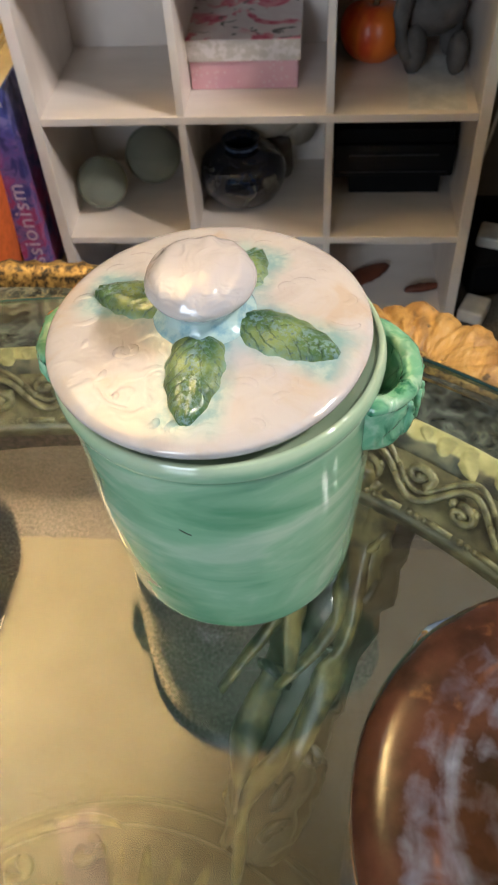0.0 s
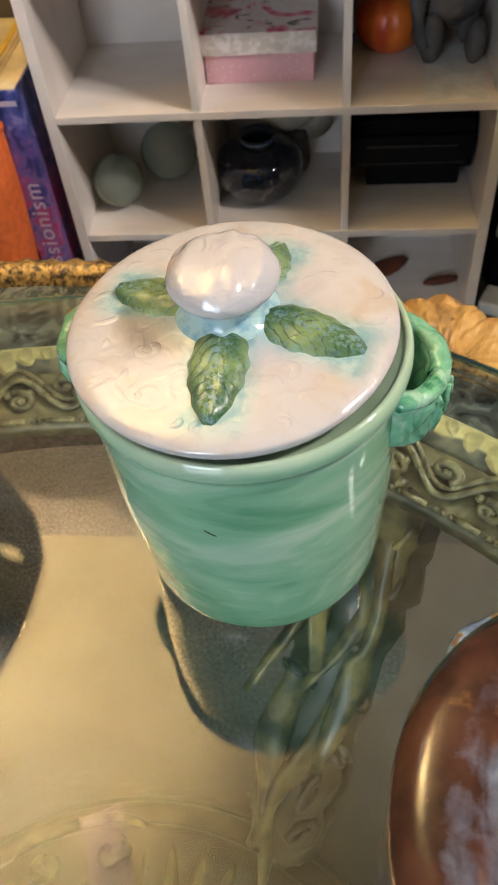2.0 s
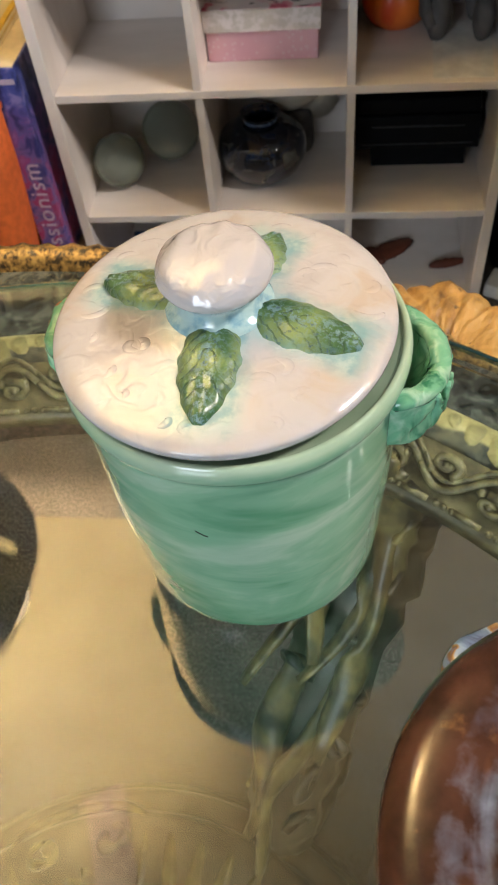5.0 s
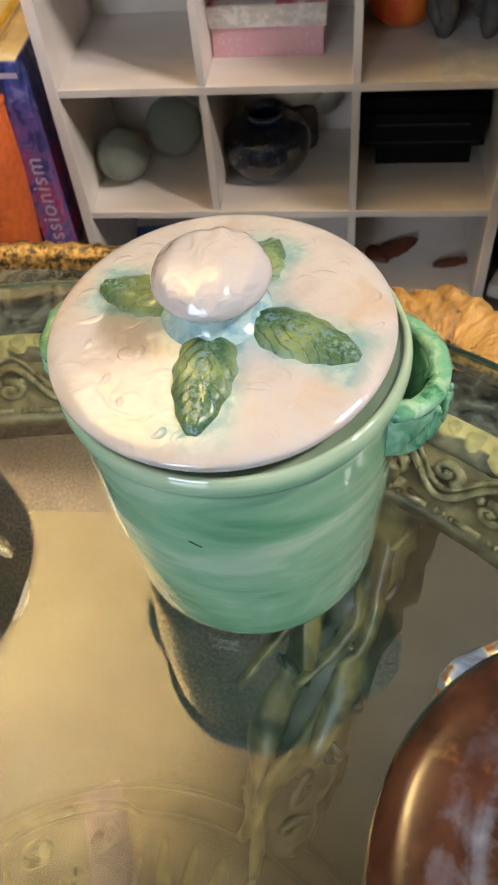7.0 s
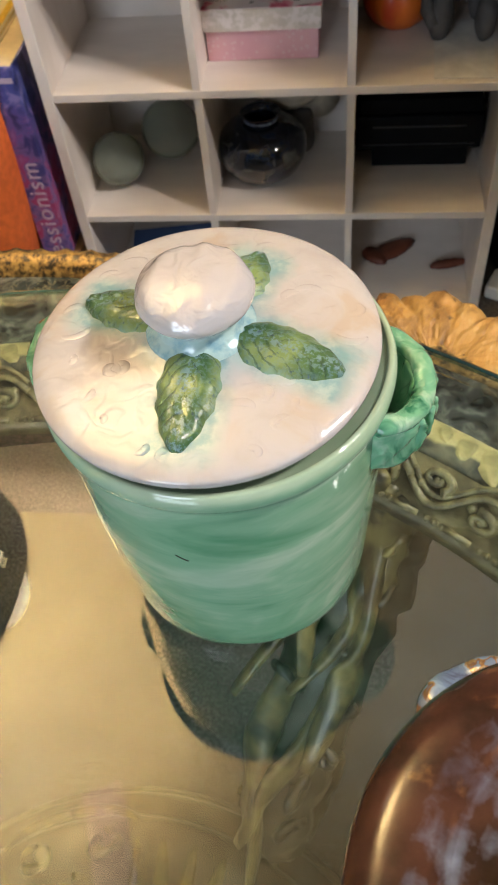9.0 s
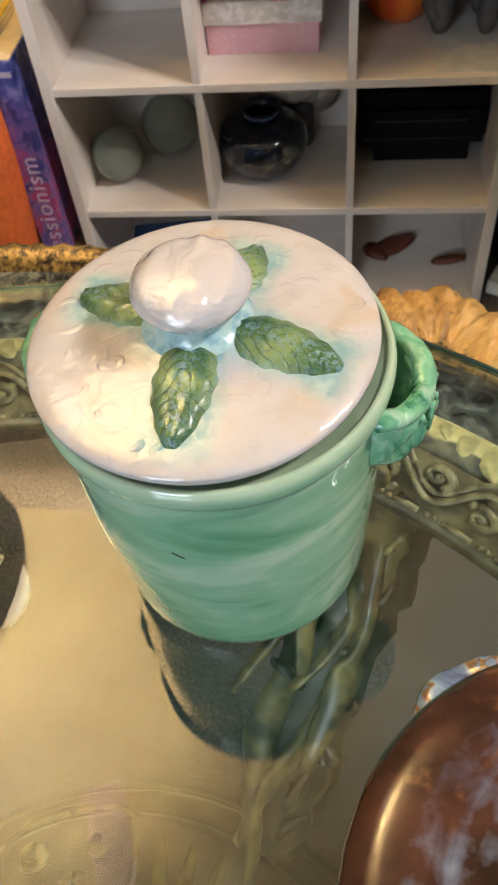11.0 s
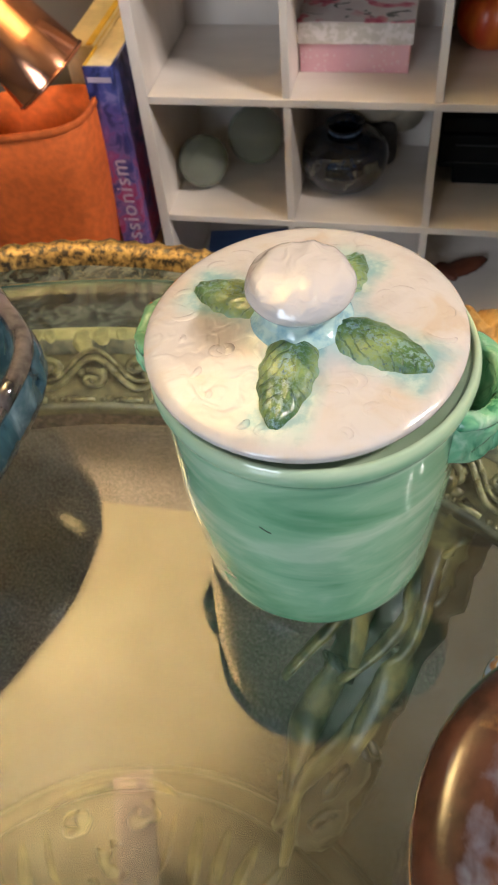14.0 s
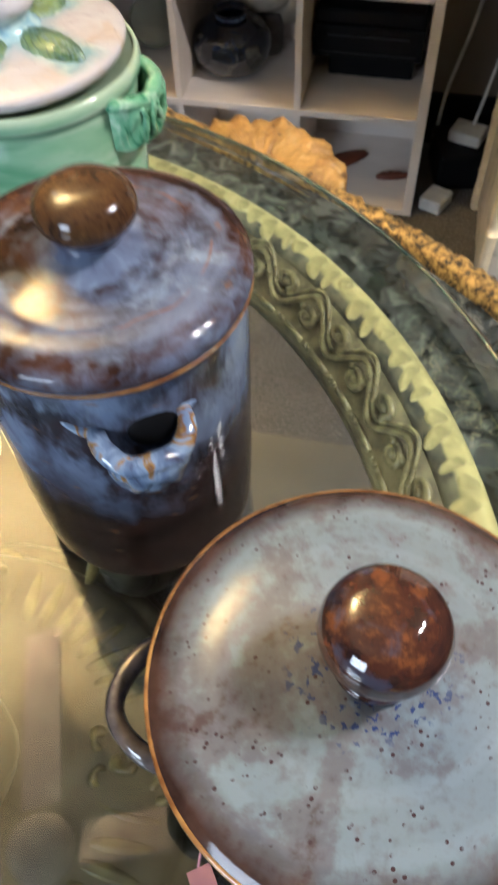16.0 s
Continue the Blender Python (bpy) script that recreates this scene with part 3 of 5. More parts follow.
def curl_mesh(size, flip, seed):
    """A carved leaf that runs out of a stem and rolls up at its end."""
    pts = []
    for q in np.linspace(0, 1, 26):
        a = flip * q * 4.4
        rr = size * (1.0 - 0.80 * q) * (1 + 0.18 * noise.noise(Vector((q * 4, seed, 0.0))))
        pts.append((rr * math.cos(a) - size * 0.9 * (1 - q) ** 3, rr * math.sin(a) * 0.8, 0.008 * math.sin(q * 5 + seed)))
    return tube(pts, lambda q: size * (0.13 + 0.12 * math.sin(q * 9 + seed) ** 2) * (1.1 - 0.5 * q), 8, None, (1.0, 0.8), lump=0.4)


def table():
    t = thing("round_table", (*TC, 0.0), "round carved gilded table with a dark marble ring on scrolled legs", "table")
    rim = lathe([(0.786, 0.640), (0.785, 0.672), (0.792, 0.684), (0.802, 0.690), (0.814, 0.688), (0.823, 0.678), (0.826, 0.662), (0.820, 0.648), (0.805, 0.638)], 520, 0.0, closed=True)
    for v in rim.verts:
        a = math.atan2(v.co.y, v.co.x)
        n = noise.noise(Vector((math.cos(a) * 26, math.sin(a) * 26, v.co.z * 80))) + 0.7 * noise.noise(Vector((math.cos(a) * 75, math.sin(a) * 75, v.co.z * 150)))
        f = 0.0020 * n + 0.0016 * math.sin(a * 170 + v.co.z * 500)
        r = math.hypot(v.co.x, v.co.y)
        k = 1 - 0.0485 * math.cos(4 * (a - radians(62))) + (f / r if r > 0.788 else 0.0)
        v.co.x *= k
        v.co.y *= k
        v.co.z += f * 0.9
    part("rim", rim, M["gilt"], t, "rough carved gilded rim with worn dark hollows")
    mb = lathe([(0.660, 0.650), (0.660, 0.672), (0.786, 0.672), (0.786, 0.650)], 160, closed=True)
    for v in mb.verts:
        if math.hypot(v.co.x, v.co.y) > 0.75:
            k = 1 - 0.0485 * math.cos(4 * (math.atan2(v.co.y, v.co.x) - radians(62)))
            v.co.x *= k
            v.co.y *= k
    part("marble_ring", mb, M["marble"], t, "dark green marble with pale veins", smooth=False)
    ring("moulding", smooth_profile([(0.640, 0.645), (0.641, 0.682), (0.650, 0.693), (0.664, 0.697), (0.678, 0.692), (0.686, 0.676), (0.686, 0.660)], 3), M["cream_ring"], t, "cream and gold leafed moulding, mottled")
    ring("scroll_band", [(0.598, 0.640), (0.598, 0.655), (0.604, 0.657), (0.641, 0.688), (0.641, 0.640)], M["band"], t, "dull gold band carved with scrolling vines")
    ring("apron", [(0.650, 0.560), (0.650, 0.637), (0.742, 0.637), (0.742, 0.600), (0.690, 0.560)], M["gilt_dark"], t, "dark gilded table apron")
    count = 40
    me = None
    for k in range(count):
        a = 360.0 / count * k
        if me is None:
            ob = part("scroll_carving", scroll_unit(0.608, 0.636, 2 * math.pi / count), M["olive"], t)
            me = ob.data
        else:
            ob = new("scroll_carving", me)
            ob.parent = t
        ob.matrix_basis = pose(0, 0, 0.7125, 0, 0, a)
    me = None
    for k in range(160):
        if me is None:
            ob = part("moulding_leaf", leaf_mesh(0.030, 0.0205, 0.0035, 3, 8, 6), M["cream"], t)
            me = ob.data
        else:
            ob = new("moulding_leaf", me)
            ob.parent = t
        ob.matrix_basis = pose(0, 0, 0, 0, 0, 360 / 160 * k + 0.5 * math.sin(k * 2.4)) @ pose(0.671 + 0.001 * math.sin(k * 5.1), 0, 0.6974, 0, 0, 0) @ pose(0, 0, 0, 0, 8, 180 + 26 + 14 * math.sin(k * 3.7)) @ pose(0, 0, -0.0006) @ Matrix.Diagonal((0.90 + 0.28 * math.sin(k * 1.9), 1.12 + 0.25 * math.sin(k * 4.3), 1.0, 1.0))
    me = None
    for k in range(72):
        if me is None:
            bm = bmesh.new()
            for d, rad in ((-0.6, 1), (0.15, 1), (0.9, 1)):
                r = bmesh.ops.create_icosphere(bm, subdivisions=1, radius=0.0036)
                for v in r["verts"]:
                    v.co += Vector((0.6025, d * 0.0105, 0.6585))
            tube([(0.6025, 0.0185, 0.658), (0.602, 0.034, 0.658), (0.6012, 0.0465, 0.658)], 0.0034, 6, bm)
            ob = part("bead_strip", bm, M["olive"], t)
            me = ob.data
        else:
            ob = new("bead_strip", me)
            ob.parent = t
        ob.matrix_basis = pose(0, 0, 0, 0, 0, 5.0 * k)
    shell = None
    legm = None
    acanthus = []
    long_leaf = []
    for k in range(4):
        a = 62.0 + 90 * k
        if shell is None:
            ob = part("shell", shell_mesh(), M["amber"], t, "carved gilded shell with worn flutes")
            shell = ob.data
        else:
            ob = new("shell", shell)
            ob.parent = t
        ob.matrix_basis = pose(0.748 * math.cos(radians(a)), 0.748 * math.sin(radians(a)), 0.676, 0, 0, a)
        if legm is None:
            pts = curve_points([(0.66, 0, 0.62), (0.64, 0, 0.54), (0.575, 0, 0.44), (0.47, 0, 0.30), (0.40, 0, 0.16), (0.42, 0, 0.06), (0.50, 0, 0.025), (0.54, 0, 0.05)], 8)
            bm = tube(pts, lambda q: 0.066 - 0.038 * q, 14, None, (0.9, 1.0), Vector((0, 1, 0)), 0.25)
            ob = part("leg", bm, M["base_wood"], t, "dark gilded cabriole leg carved with leaves")
            legm = ob.data
            lead = ob
        else:
            ob = new("leg", legm)
            ob.parent = t
        ob.matrix_basis = pose(0, 0, 0.006, 0, 0, a)
        rnd = random.Random(5)
        for n, (r, z, tilt) in enumerate(((0.625, 0.615, 30), (0.600, 0.565, 44), (0.570, 0.510, 50), (0.535, 0.455, 54), (0.495, 0.395, 56), (0.455, 0.335, 60), (0.425, 0.27, 66), (0.40, 0.20, 74))):
            for side in (-0.034, 0.030):
                size, flip = rnd.uniform(0.034, 0.050), rnd.choice((-1, 1))
                if k == 0:
                    sc = part("scroll_leaf", curl_mesh(size, flip, n + side * 40), M["olive_dark"] if rnd.random() < 0.6 else M["leg_gold"], ob)
                    acanthus.append(sc.data)
                else:
                    rnd.random()
                    sc = new("scroll_leaf", acanthus[len(ob.children) % len(acanthus)])
                    sc.parent = ob
                sc.matrix_basis = pose(r, side, z + 0.022, 0, 0, 0) @ pose(0, 0, 0, side * 500, tilt, rnd.uniform(0, 360))
        for n, (side, bend, z0, z1) in enumerate(((-0.045, 0.05, 0.62, 0.40), (-0.018, -0.03, 0.64, 0.34), (0.012, 0.04, 0.63, 0.37), (0.040, -0.05, 0.62, 0.42), (-0.030, 0.04, 0.42, 0.20), (0.026, -0.04, 0.40, 0.16))):
            if k == 0:
                pts = []
                for q in np.linspace(0, 1, 22):
                    z = z0 + (z1 - z0) * q
                    r = float(np.interp(z, (0.06, 0.16, 0.30, 0.44, 0.54, 0.62), (0.42, 0.40, 0.47, 0.575, 0.64, 0.66)))
                    pts.append((r - 0.052 + 0.010 * math.sin(q * 3.1) - 0.030 * q ** 3, side + bend * q * q + 0.008 * math.sin(q * 6 + n), z + 0.034 + 0.02 * q ** 3))
                strand = part("acanthus_leaf", tube(pts, lambda q: 0.0045 + 0.0125 * math.sin(math.pi * min(1.0, 0.12 + q * 0.86)) ** 0.8, 10, None, (1.25, 0.6), Vector((1, 0, 1)), 0.3), M["acanthus"], ob, "worn gold acanthus leaf")
                long_leaf.append(strand.data)
            else:
                strand = new("acanthus_leaf", long_leaf[n])
                strand.parent = ob
    for k in range(4):
        a = 62.0 + 90 * k
        loop = [(0.285 + 0.095 * math.copysign(abs(math.cos(q)) ** 0.75, math.cos(q)), (0.085 + 0.045 * math.cos(q)) * math.sin(q), 0.071 - 0.020 * max(0.0, math.cos(q))) for q in np.linspace(0, 2 * math.pi, 49)]
        gl = part("panel_moulding", tube(loop, 0.0075, 8), M["acanthus"], t, "raised panel border on the base")
        gl.matrix_basis = pose(0, 0, 0, 0, 0, a + 45)
        for n, (r, off, size, flip) in enumerate(((0.335, -0.045, 0.040, 1), (0.335, 0.045, 0.040, -1), (0.285, 0.0, 0.045, 1), (0.245, -0.03, 0.030, -1), (0.245, 0.03, 0.030, 1))):
            sc = part("scroll_leaf", curl_mesh(size, flip, n + k * 3.0), M["acanthus"], t)
            sc.matrix_basis = pose(0, 0, 0, 0, 0, a + 45) @ pose(r, off, 0.076, 0, 0, 90 * flip)
        for n in range(7):
            fa = (n - 3) * 6.2
            sc = part("base_leaf", leaf_mesh(0.105, 0.030, 0.012, 4, 12, 8), M["acanthus"], t)
            sc.matrix_basis = pose(0, 0, 0, 0, 0, a + fa) @ pose(0.245, 0, 0.0745, 0, 0, 0) @ pose(0, 0, 0, 12 * (n % 2 * 2 - 1), 5, fa * 0.8)
    part("plinth", lathe(smooth_profile([(0.0, 0.0), (0.385, 0.0), (0.405, 0.012), (0.405, 0.030), (0.390, 0.042), (0.372, 0.046), (0.365, 0.060), (0.340, 0.072), (0.20, 0.080), (0.0, 0.085)], 3), 120), M["base_wood"], t, "round moulded base plinth of dark wood")
    part("finial", lathe(smooth_profile([(0.0, 0.08), (0.10, 0.085), (0.13, 0.16), (0.07, 0.23), (0.075, 0.25), (0.03, 0.31), (0.0, 0.33)], 5), 32, 0.06), M["base_wood"], t, "carved dark finial at the stretcher crossing")

    g = thing("glass_disc", (*TC, 0.0), "round clear glass table top with scratches and a teal edge", "glass top")
    bm = lathe([(0.0, 0.703), (0.738, 0.703), (0.742, 0.7045), (0.742, 0.7095), (0.740, 0.7112), (0.716, 0.715), (0.0, 0.715)], 200)
    for f in bm.faces:
        c = f.calc_center_median()
        if math.hypot(c.x, c.y) > 0.7395:
            f.material_index = 1
    gt = part("pane", bm, [M["glass"], M["edge"]], g, smooth=False)
    gt.visible_shadow = False
    part("edge_band", lathe([(0.7422, 0.7032), (0.7462, 0.7045), (0.7466, 0.7095), (0.7422, 0.7110)], 200, closed=True), M["teal_edge"], g, "dark teal polished edge")
    for x, y, ln, a in ((0.10, 0.275, 0.034, 10), (0.375, 0.375, 0.05, -2), (0.33, 0.30, 0.11, 42), (0.215, 0.36, 0.03, 75), (0.42, 0.43, 0.02, 30), (0.205, 0.32, 0.075, -6), (0.30, 0.47, 0.012, 40), (0.06, 0.22, 0.014, -40), (0.14, 0.17, 0.010, 70), (0.36, 0.15, 0.02, 60), (0.45, 0.35, 0.03, 120)):
        c, q = math.cos(radians(a)), math.sin(radians(a))
        pts = [(x + (k / 8 - 0.5) * ln * c + 0.02 * ln * math.sin(k), y + (k / 8 - 0.5) * ln * q, 0.7151) for k in range(9)]
        part("scratch", tube(pts, lambda v: 0.00004 + 0.00010 * math.sin(v * math.pi), 4), M["grey_stone"], g)


table()

# ---- pots on the glass ----


def pocket(parent, angle, r_wall, reach, z_rim, depth, half, material, label, seed=0.0, droop=0.004, lip=0.0135, tail=0.12, folds=0, rough=1.0, belly=0.0):
    """A hollow lug handle: a thick lip that stands off the wall and runs down into it as a moulded leaf."""
    bm = bmesh.new()
    n = 40
    rows = []
    for i in range(n + 1):
        u = i / n * 2 - 1
        p = max(0.0, 1 - abs(u) ** 2.3) ** 0.62
        z_top = z_rim - droop * p
        ctrl = [(r_wall - 0.006, z_top - depth), (r_wall + reach * (0.30 + 0.42 * belly) * p - 0.002, z_top - depth * (0.80 + 0.08 * belly)), (r_wall + reach * (0.72 + 0.20 * belly) * p, z_top - depth * 0.50), (r_wall + reach * 0.98 * p, z_top - depth * 0.20),
                (r_wall + reach * p - 0.001, z_top - 0.004), (r_wall + (reach - 0.005) * p, z_top + 0.0005), (r_wall + (reach - lip) * p - 0.001, z_top - 0.003),
                (r_wall + (reach - lip - 0.0015) * p - 0.002, z_top - depth * 0.25), (r_wall + (reach - lip - 0.004) * p * 0.7 - 0.004, z_top - depth * 0.55), (r_wall - 0.006, z_top - depth * 0.85)]
        pts = curve_points([(r, z, 0) for r, z in ctrl], 4)
        row = []
        for k, q in enumerate(pts):
            out = 1.0 if k < 12 else 0.25
            d = (0.0026 * math.sin(abs(u) * 15 + (q.y - z_top) * 210 + seed) + 0.0030 * noise.noise(Vector((u * 4 + seed, q.y * 90, 2.0)))) * out * p * rough
            a = u * half
            row.append(bm.verts.new(((q.x + d) * math.cos(a), (q.x + d) * math.sin(a), q.y + 0.0016 * noise.noise(Vector((u * 6 + seed, k * 0.3, 5.0))))))
        rows.append(row)
    for a, b in zip(rows, rows[1:]):
        for k in range(len(a) - 1):
            bm.faces.new((a[k], a[k + 1], b[k + 1], b[k]))
    ob = part("handle", bm, material, parent, label)
    ob.matrix_basis = pose(0, 0, 0, 0, 0, angle)
    for n, u0 in enumerate((-0.62, -0.34, -0.08, 0.20, 0.48, 0.70)[:folds]):
        fold = []
        for f in np.linspace(0.10, 0.94, 16):
            u = u0 * (1.05 - 0.55 * f) + 0.07 * math.sin(f * 7 + n * 1.7 + seed)
            p = max(0.0, 1 - abs(u) ** 2.3) ** 0.62
            r = r_wall + reach * p * float(np.interp(f, (0.0, 0.2, 0.5, 0.8, 1.0), (1.0, 0.98, 0.72 + 0.20 * belly, 0.30 + 0.48 * belly, -0.02))) + 0.0004
            fold.append((r * math.cos(u * half), r * math.sin(u * half), z_rim - droop * p - depth * f))
        part("leaf_fold", tube(fold, lambda q: lip * (0.10 + 0.20 * math.sin(math.pi * min(1.0, q * 0.9 + 0.08))), 8, None, (0.9, 0.9), lump=0.35), material, ob)
    edge = []
    for u in np.linspace(-1 - tail, 1 + tail * 0.5, 44):
        p = max(0.0, 1 - abs(u) ** 2.3) ** 0.62
        past = max(0.0, abs(u) - 1)
        r = r_wall + (reach - lip * 0.5) * p - 0.0005
        edge.append((r * math.cos(u * half), r * math.sin(u * half), z_rim - droop * p - 0.0015 + 0.008 * past + 0.0014 * math.sin(u * 7 + seed)))
    part("lip", tube(edge, lambda q: lip * 0.52 * (0.22 + 0.78 * min(1.0, q / (0.02 + 0.40 * tail), (1 - q) / (0.02 + 0.28 * tail)) ** 0.7), 12, None, (1.0, 0.85), lump=0.22 * rough), material, ob, "thick rounded handle lip")
    return ob


def green_jar():
    j = thing("lidded_jar", (0.075, 0.352, G), "pale green glazed pottery jar with white lid and two lug handles", "jar", "lidded pots on the glass table")
    prof = smooth_profile([(0.0, 0.002), (0.060, 0.001), (0.080, 0.002), (0.0885, 0.008), (0.092, 0.022), (0.0955, 0.07), (0.0985, 0.13), (0.0995, 0.185), (0.0995, 0.198)], 7)
    prof += smooth_profile([(0.1000, 0.2005), (0.1035, 0.205), (0.1040, 0.212), (0.1020, 0.2172), (0.0990, 0.2172), (0.0975, 0.2145)], 5) + [(0.079, 0.2140), (0.077, 0.208), (0.092, 0.19), (0.088, 0.03), (0.0, 0.014)]
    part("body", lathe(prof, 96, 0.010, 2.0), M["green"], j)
    pocket(j, -4, 0.0985, 0.0285, 0.2065, 0.050, 0.36, M["green_handle"], "moulded green glazed lug handle with leaf relief", lip=0.0125, folds=6, belly=1.0)
    pocket(j, 165, 0.0985, 0.0270, 0.2065, 0.050, 0.36, M["green_handle"], "moulded green glazed lug handle with leaf relief", 2.0, lip=0.0125, folds=6, belly=1.0)
    lid = part("lid", lathe(smooth_profile([(0.0, 0.010), (0.080, 0.011), (0.0905, 0.012)], 4) + smooth_profile([(0.0945, 0.0145), (0.0962, 0.019), (0.0950, 0.0225), (0.086, 0.0255), (0.06, 0.0285), (0.035, 0.0315), (0.022, 0.036)], 5) + [(0.0, 0.036)], 96, 0.006, 5.0), M["white"], j, "glossy white lid with shallow moulded relief")
    lid.matrix_basis = pose(-0.004, -0.002, 0.2085, 0.9, -0.8, 0) @ Matrix.Diagonal((1.03, 1.03, 1.0, 1.0))
    rnd = random.Random(11)
    for k in range(30):
        if k < 20:
            rr, a0 = rnd.uniform(0.074, 0.083), k * 18 + rnd.uniform(-5, 5)
        else:
            rr, a0 = rnd.uniform(0.045, 0.064), rnd.choice((15, 30, 45, 100, 120, 135, 190, 215, 235, 290, 310, 320)) + rnd.uniform(-6, 6)
        size, turn, sweep = rnd.uniform(0.0045, 0.0075), rnd.uniform(0, 6.28), rnd.uniform(2.2, 4.4)
        cx, cy = rr * math.cos(radians(a0)), rr * math.sin(radians(a0)) - 0.002
        pts = []
        for q in range(12):
            a = turn + sweep * q / 11
            x, y = cx + size * math.cos(a) * (1 + 0.3 * q / 11), cy + size * 0.75 * math.sin(a)
            r = math.hypot(x, y)
            pts.append((x, y, 0.0255 + (0.086 - r) * 0.115 - 0.0006 if r < 0.086 else 0.0251 - (r - 0.086) * 0.34))
        part("relief_curl", tube(pts, lambda q: 0.0036 * (0.3 + 0.7 * math.sin(math.pi * (0.05 + 0.9 * q))), 10, None, (1.0, 0.27)), M["white"], lid)
    kbm = lathe(smooth_profile([(0.0, 0.0), (0.031, 0.004), (0.0265, 0.012), (0.0245, 0.018), (0.0270, 0.0235), (0.0318, 0.0290), (0.0335, 0.0355), (0.0300, 0.0435), (0.0190, 0.0490), (0.0, 0.0508)], 6), 72, 0.02, 1.0)
    for v in kbm.verts:
        if v.co.z > 0.024:
            f = 0.0010 * noise.noise(Vector((v.co.x * 120, v.co.y * 45, v.co.z * 90)))
            v.co *= 1 + f / 0.034
            v.co.z += 0.6 * f
    kb = part("knob", kbm, M["knob"], lid, "round white knob with a blue-green neck")
    kb.matrix_basis = pose(-0.001, 0.0, 0.0275) @ Matrix.Diagonal((0.94, 0.94, 0.87, 1.0))
    a = [radians(d) for d in (-101.5, -100, -98.6, -97.2)]
    part("glaze_scratch", tube([(0.0992 * math.cos(q), 0.0992 * math.sin(q), z) for q, z in zip(a, (0.1505, 0.1486, 0.1470, 0.1462))], 0.00035, 5), M["olive_dark"], j, "short dark scratch in the glaze")
    for ang, ln, start in LEAVES:
        lf = part("leaf", leaf_mesh(ln, 0.037, 0.0062, 4), M["leaf"], lid, "olive green moulded leaf speckled with blue")
        lf.matrix_basis = pose(0.0, 0.0, 0.0338) @ pose(0, 0, 0, 0, 0, ang) @ pose(start, 0, 0, 0, 5.5, 0)
    return j


green_jar()


def dark_jar():
    j = thing("lidded_jar", (0.2435, 0.076, G), "brown and blue glazed pottery jar with domed lid and lug handles", "jar", "lidded pots on the glass table")
    prof = smooth_profile([(0.0, 0.002), (0.066, 0.001), (0.0815, 0.003), (0.0870, 0.012), (0.0892, 0.05), (0.0905, 0.11), (0.0905, 0.18), (0.0895, 0.222), (0.0890, 0.2365)], 7)
    prof += [(0.085, 0.2375), (0.083, 0.21), (0.080, 0.03), (0.0, 0.014)]
    part("body", lathe(prof, 96, 0.014, 8.0), M["dark_body"], j)
    pocket(j, -60, 0.0890, 0.0310, 0.2010, 0.064, 0.30, M["dark_handle"], "blue glazed lug handle edged in rust brown", 1.0, 0.008, 0.0135, 0.75, rough=0.35)
    pocket(j, 110, 0.0890, 0.0230, 0.2000, 0.050, 0.28, M["dark_handle"], "blue glazed lug handle edged in rust brown", 4.0, rough=0.5)
    lid = part("lid", lathe(smooth_profile([(0.0, 0.004), (0.085, 0.004), (0.0965, 0.005)], 3) + smooth_profile([(0.0995, 0.008), (0.1022, 0.014), (0.1008, 0.0205), (0.0940, 0.0258), (0.0840, 0.0285), (0.0735, 0.0290), (0.0660, 0.0288), (0.0560, 0.0300), (0.044, 0.0320), (0.032, 0.0350), (0.024, 0.0390)], 6) + [(0.0, 0.040)], 96, 0.006, 3.0), M["dark_lid"], j, "domed lid, brown edge and blue-grey rings")
    # black ellipsoid on the uncut wall imitates the pocket's deep shade
    shade_blob = bmesh.new()
    bmesh.ops.create_uvsphere(shade_blob, u_segments=24, v_segments=14, radius=1.0)
    for v in shade_blob.verts:
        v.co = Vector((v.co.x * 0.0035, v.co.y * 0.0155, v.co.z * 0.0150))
    op = part("handle_shade", shade_blob, M["black"], j, "black ellipsoid in place of the deep shade behind the handle lip")
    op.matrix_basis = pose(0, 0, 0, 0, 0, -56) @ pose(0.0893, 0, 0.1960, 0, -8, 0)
    lid.matrix_basis = pose(0.002, -0.005, 0.2345) @ Matrix.Diagonal((0.922, 0.922, 0.95, 1.0))
    part("rim_line", lathe([(0.0985, 0.0050), (0.1012, 0.0095), (0.1020, 0.0090), (0.0998, 0.0040)], 96, 0.006, 3.0, closed=True), M["rust"], lid)
    kb = part("knob", lathe(smooth_profile([(0.0, 0.0), (0.026, 0.0), (0.021, 0.007), (0.0195, 0.014), (0.0235, 0.021), (0.0300, 0.0280), (0.0315, 0.0355), (0.0275, 0.0440), (0.0160, 0.0490), (0.0, 0.0503)], 6), 48, 0.015, 4.0), [M["gold_knob"]], lid, "brown rounded knob on a blue neck")
    kb.matrix_basis = pose(0.002, 0, 0.0285) @ Matrix.Diagonal((1.0, 1.0, 1.02, 1.0))
    part("neck", lathe(smooth_profile([(0.033, 0.0325), (0.0275, 0.0365), (0.0235, 0.0405), (0.0205, 0.0445), (0.0225, 0.0480), (0.0, 0.0480)], 4), 48), M["dark_lid"], lid)


dark_jar()


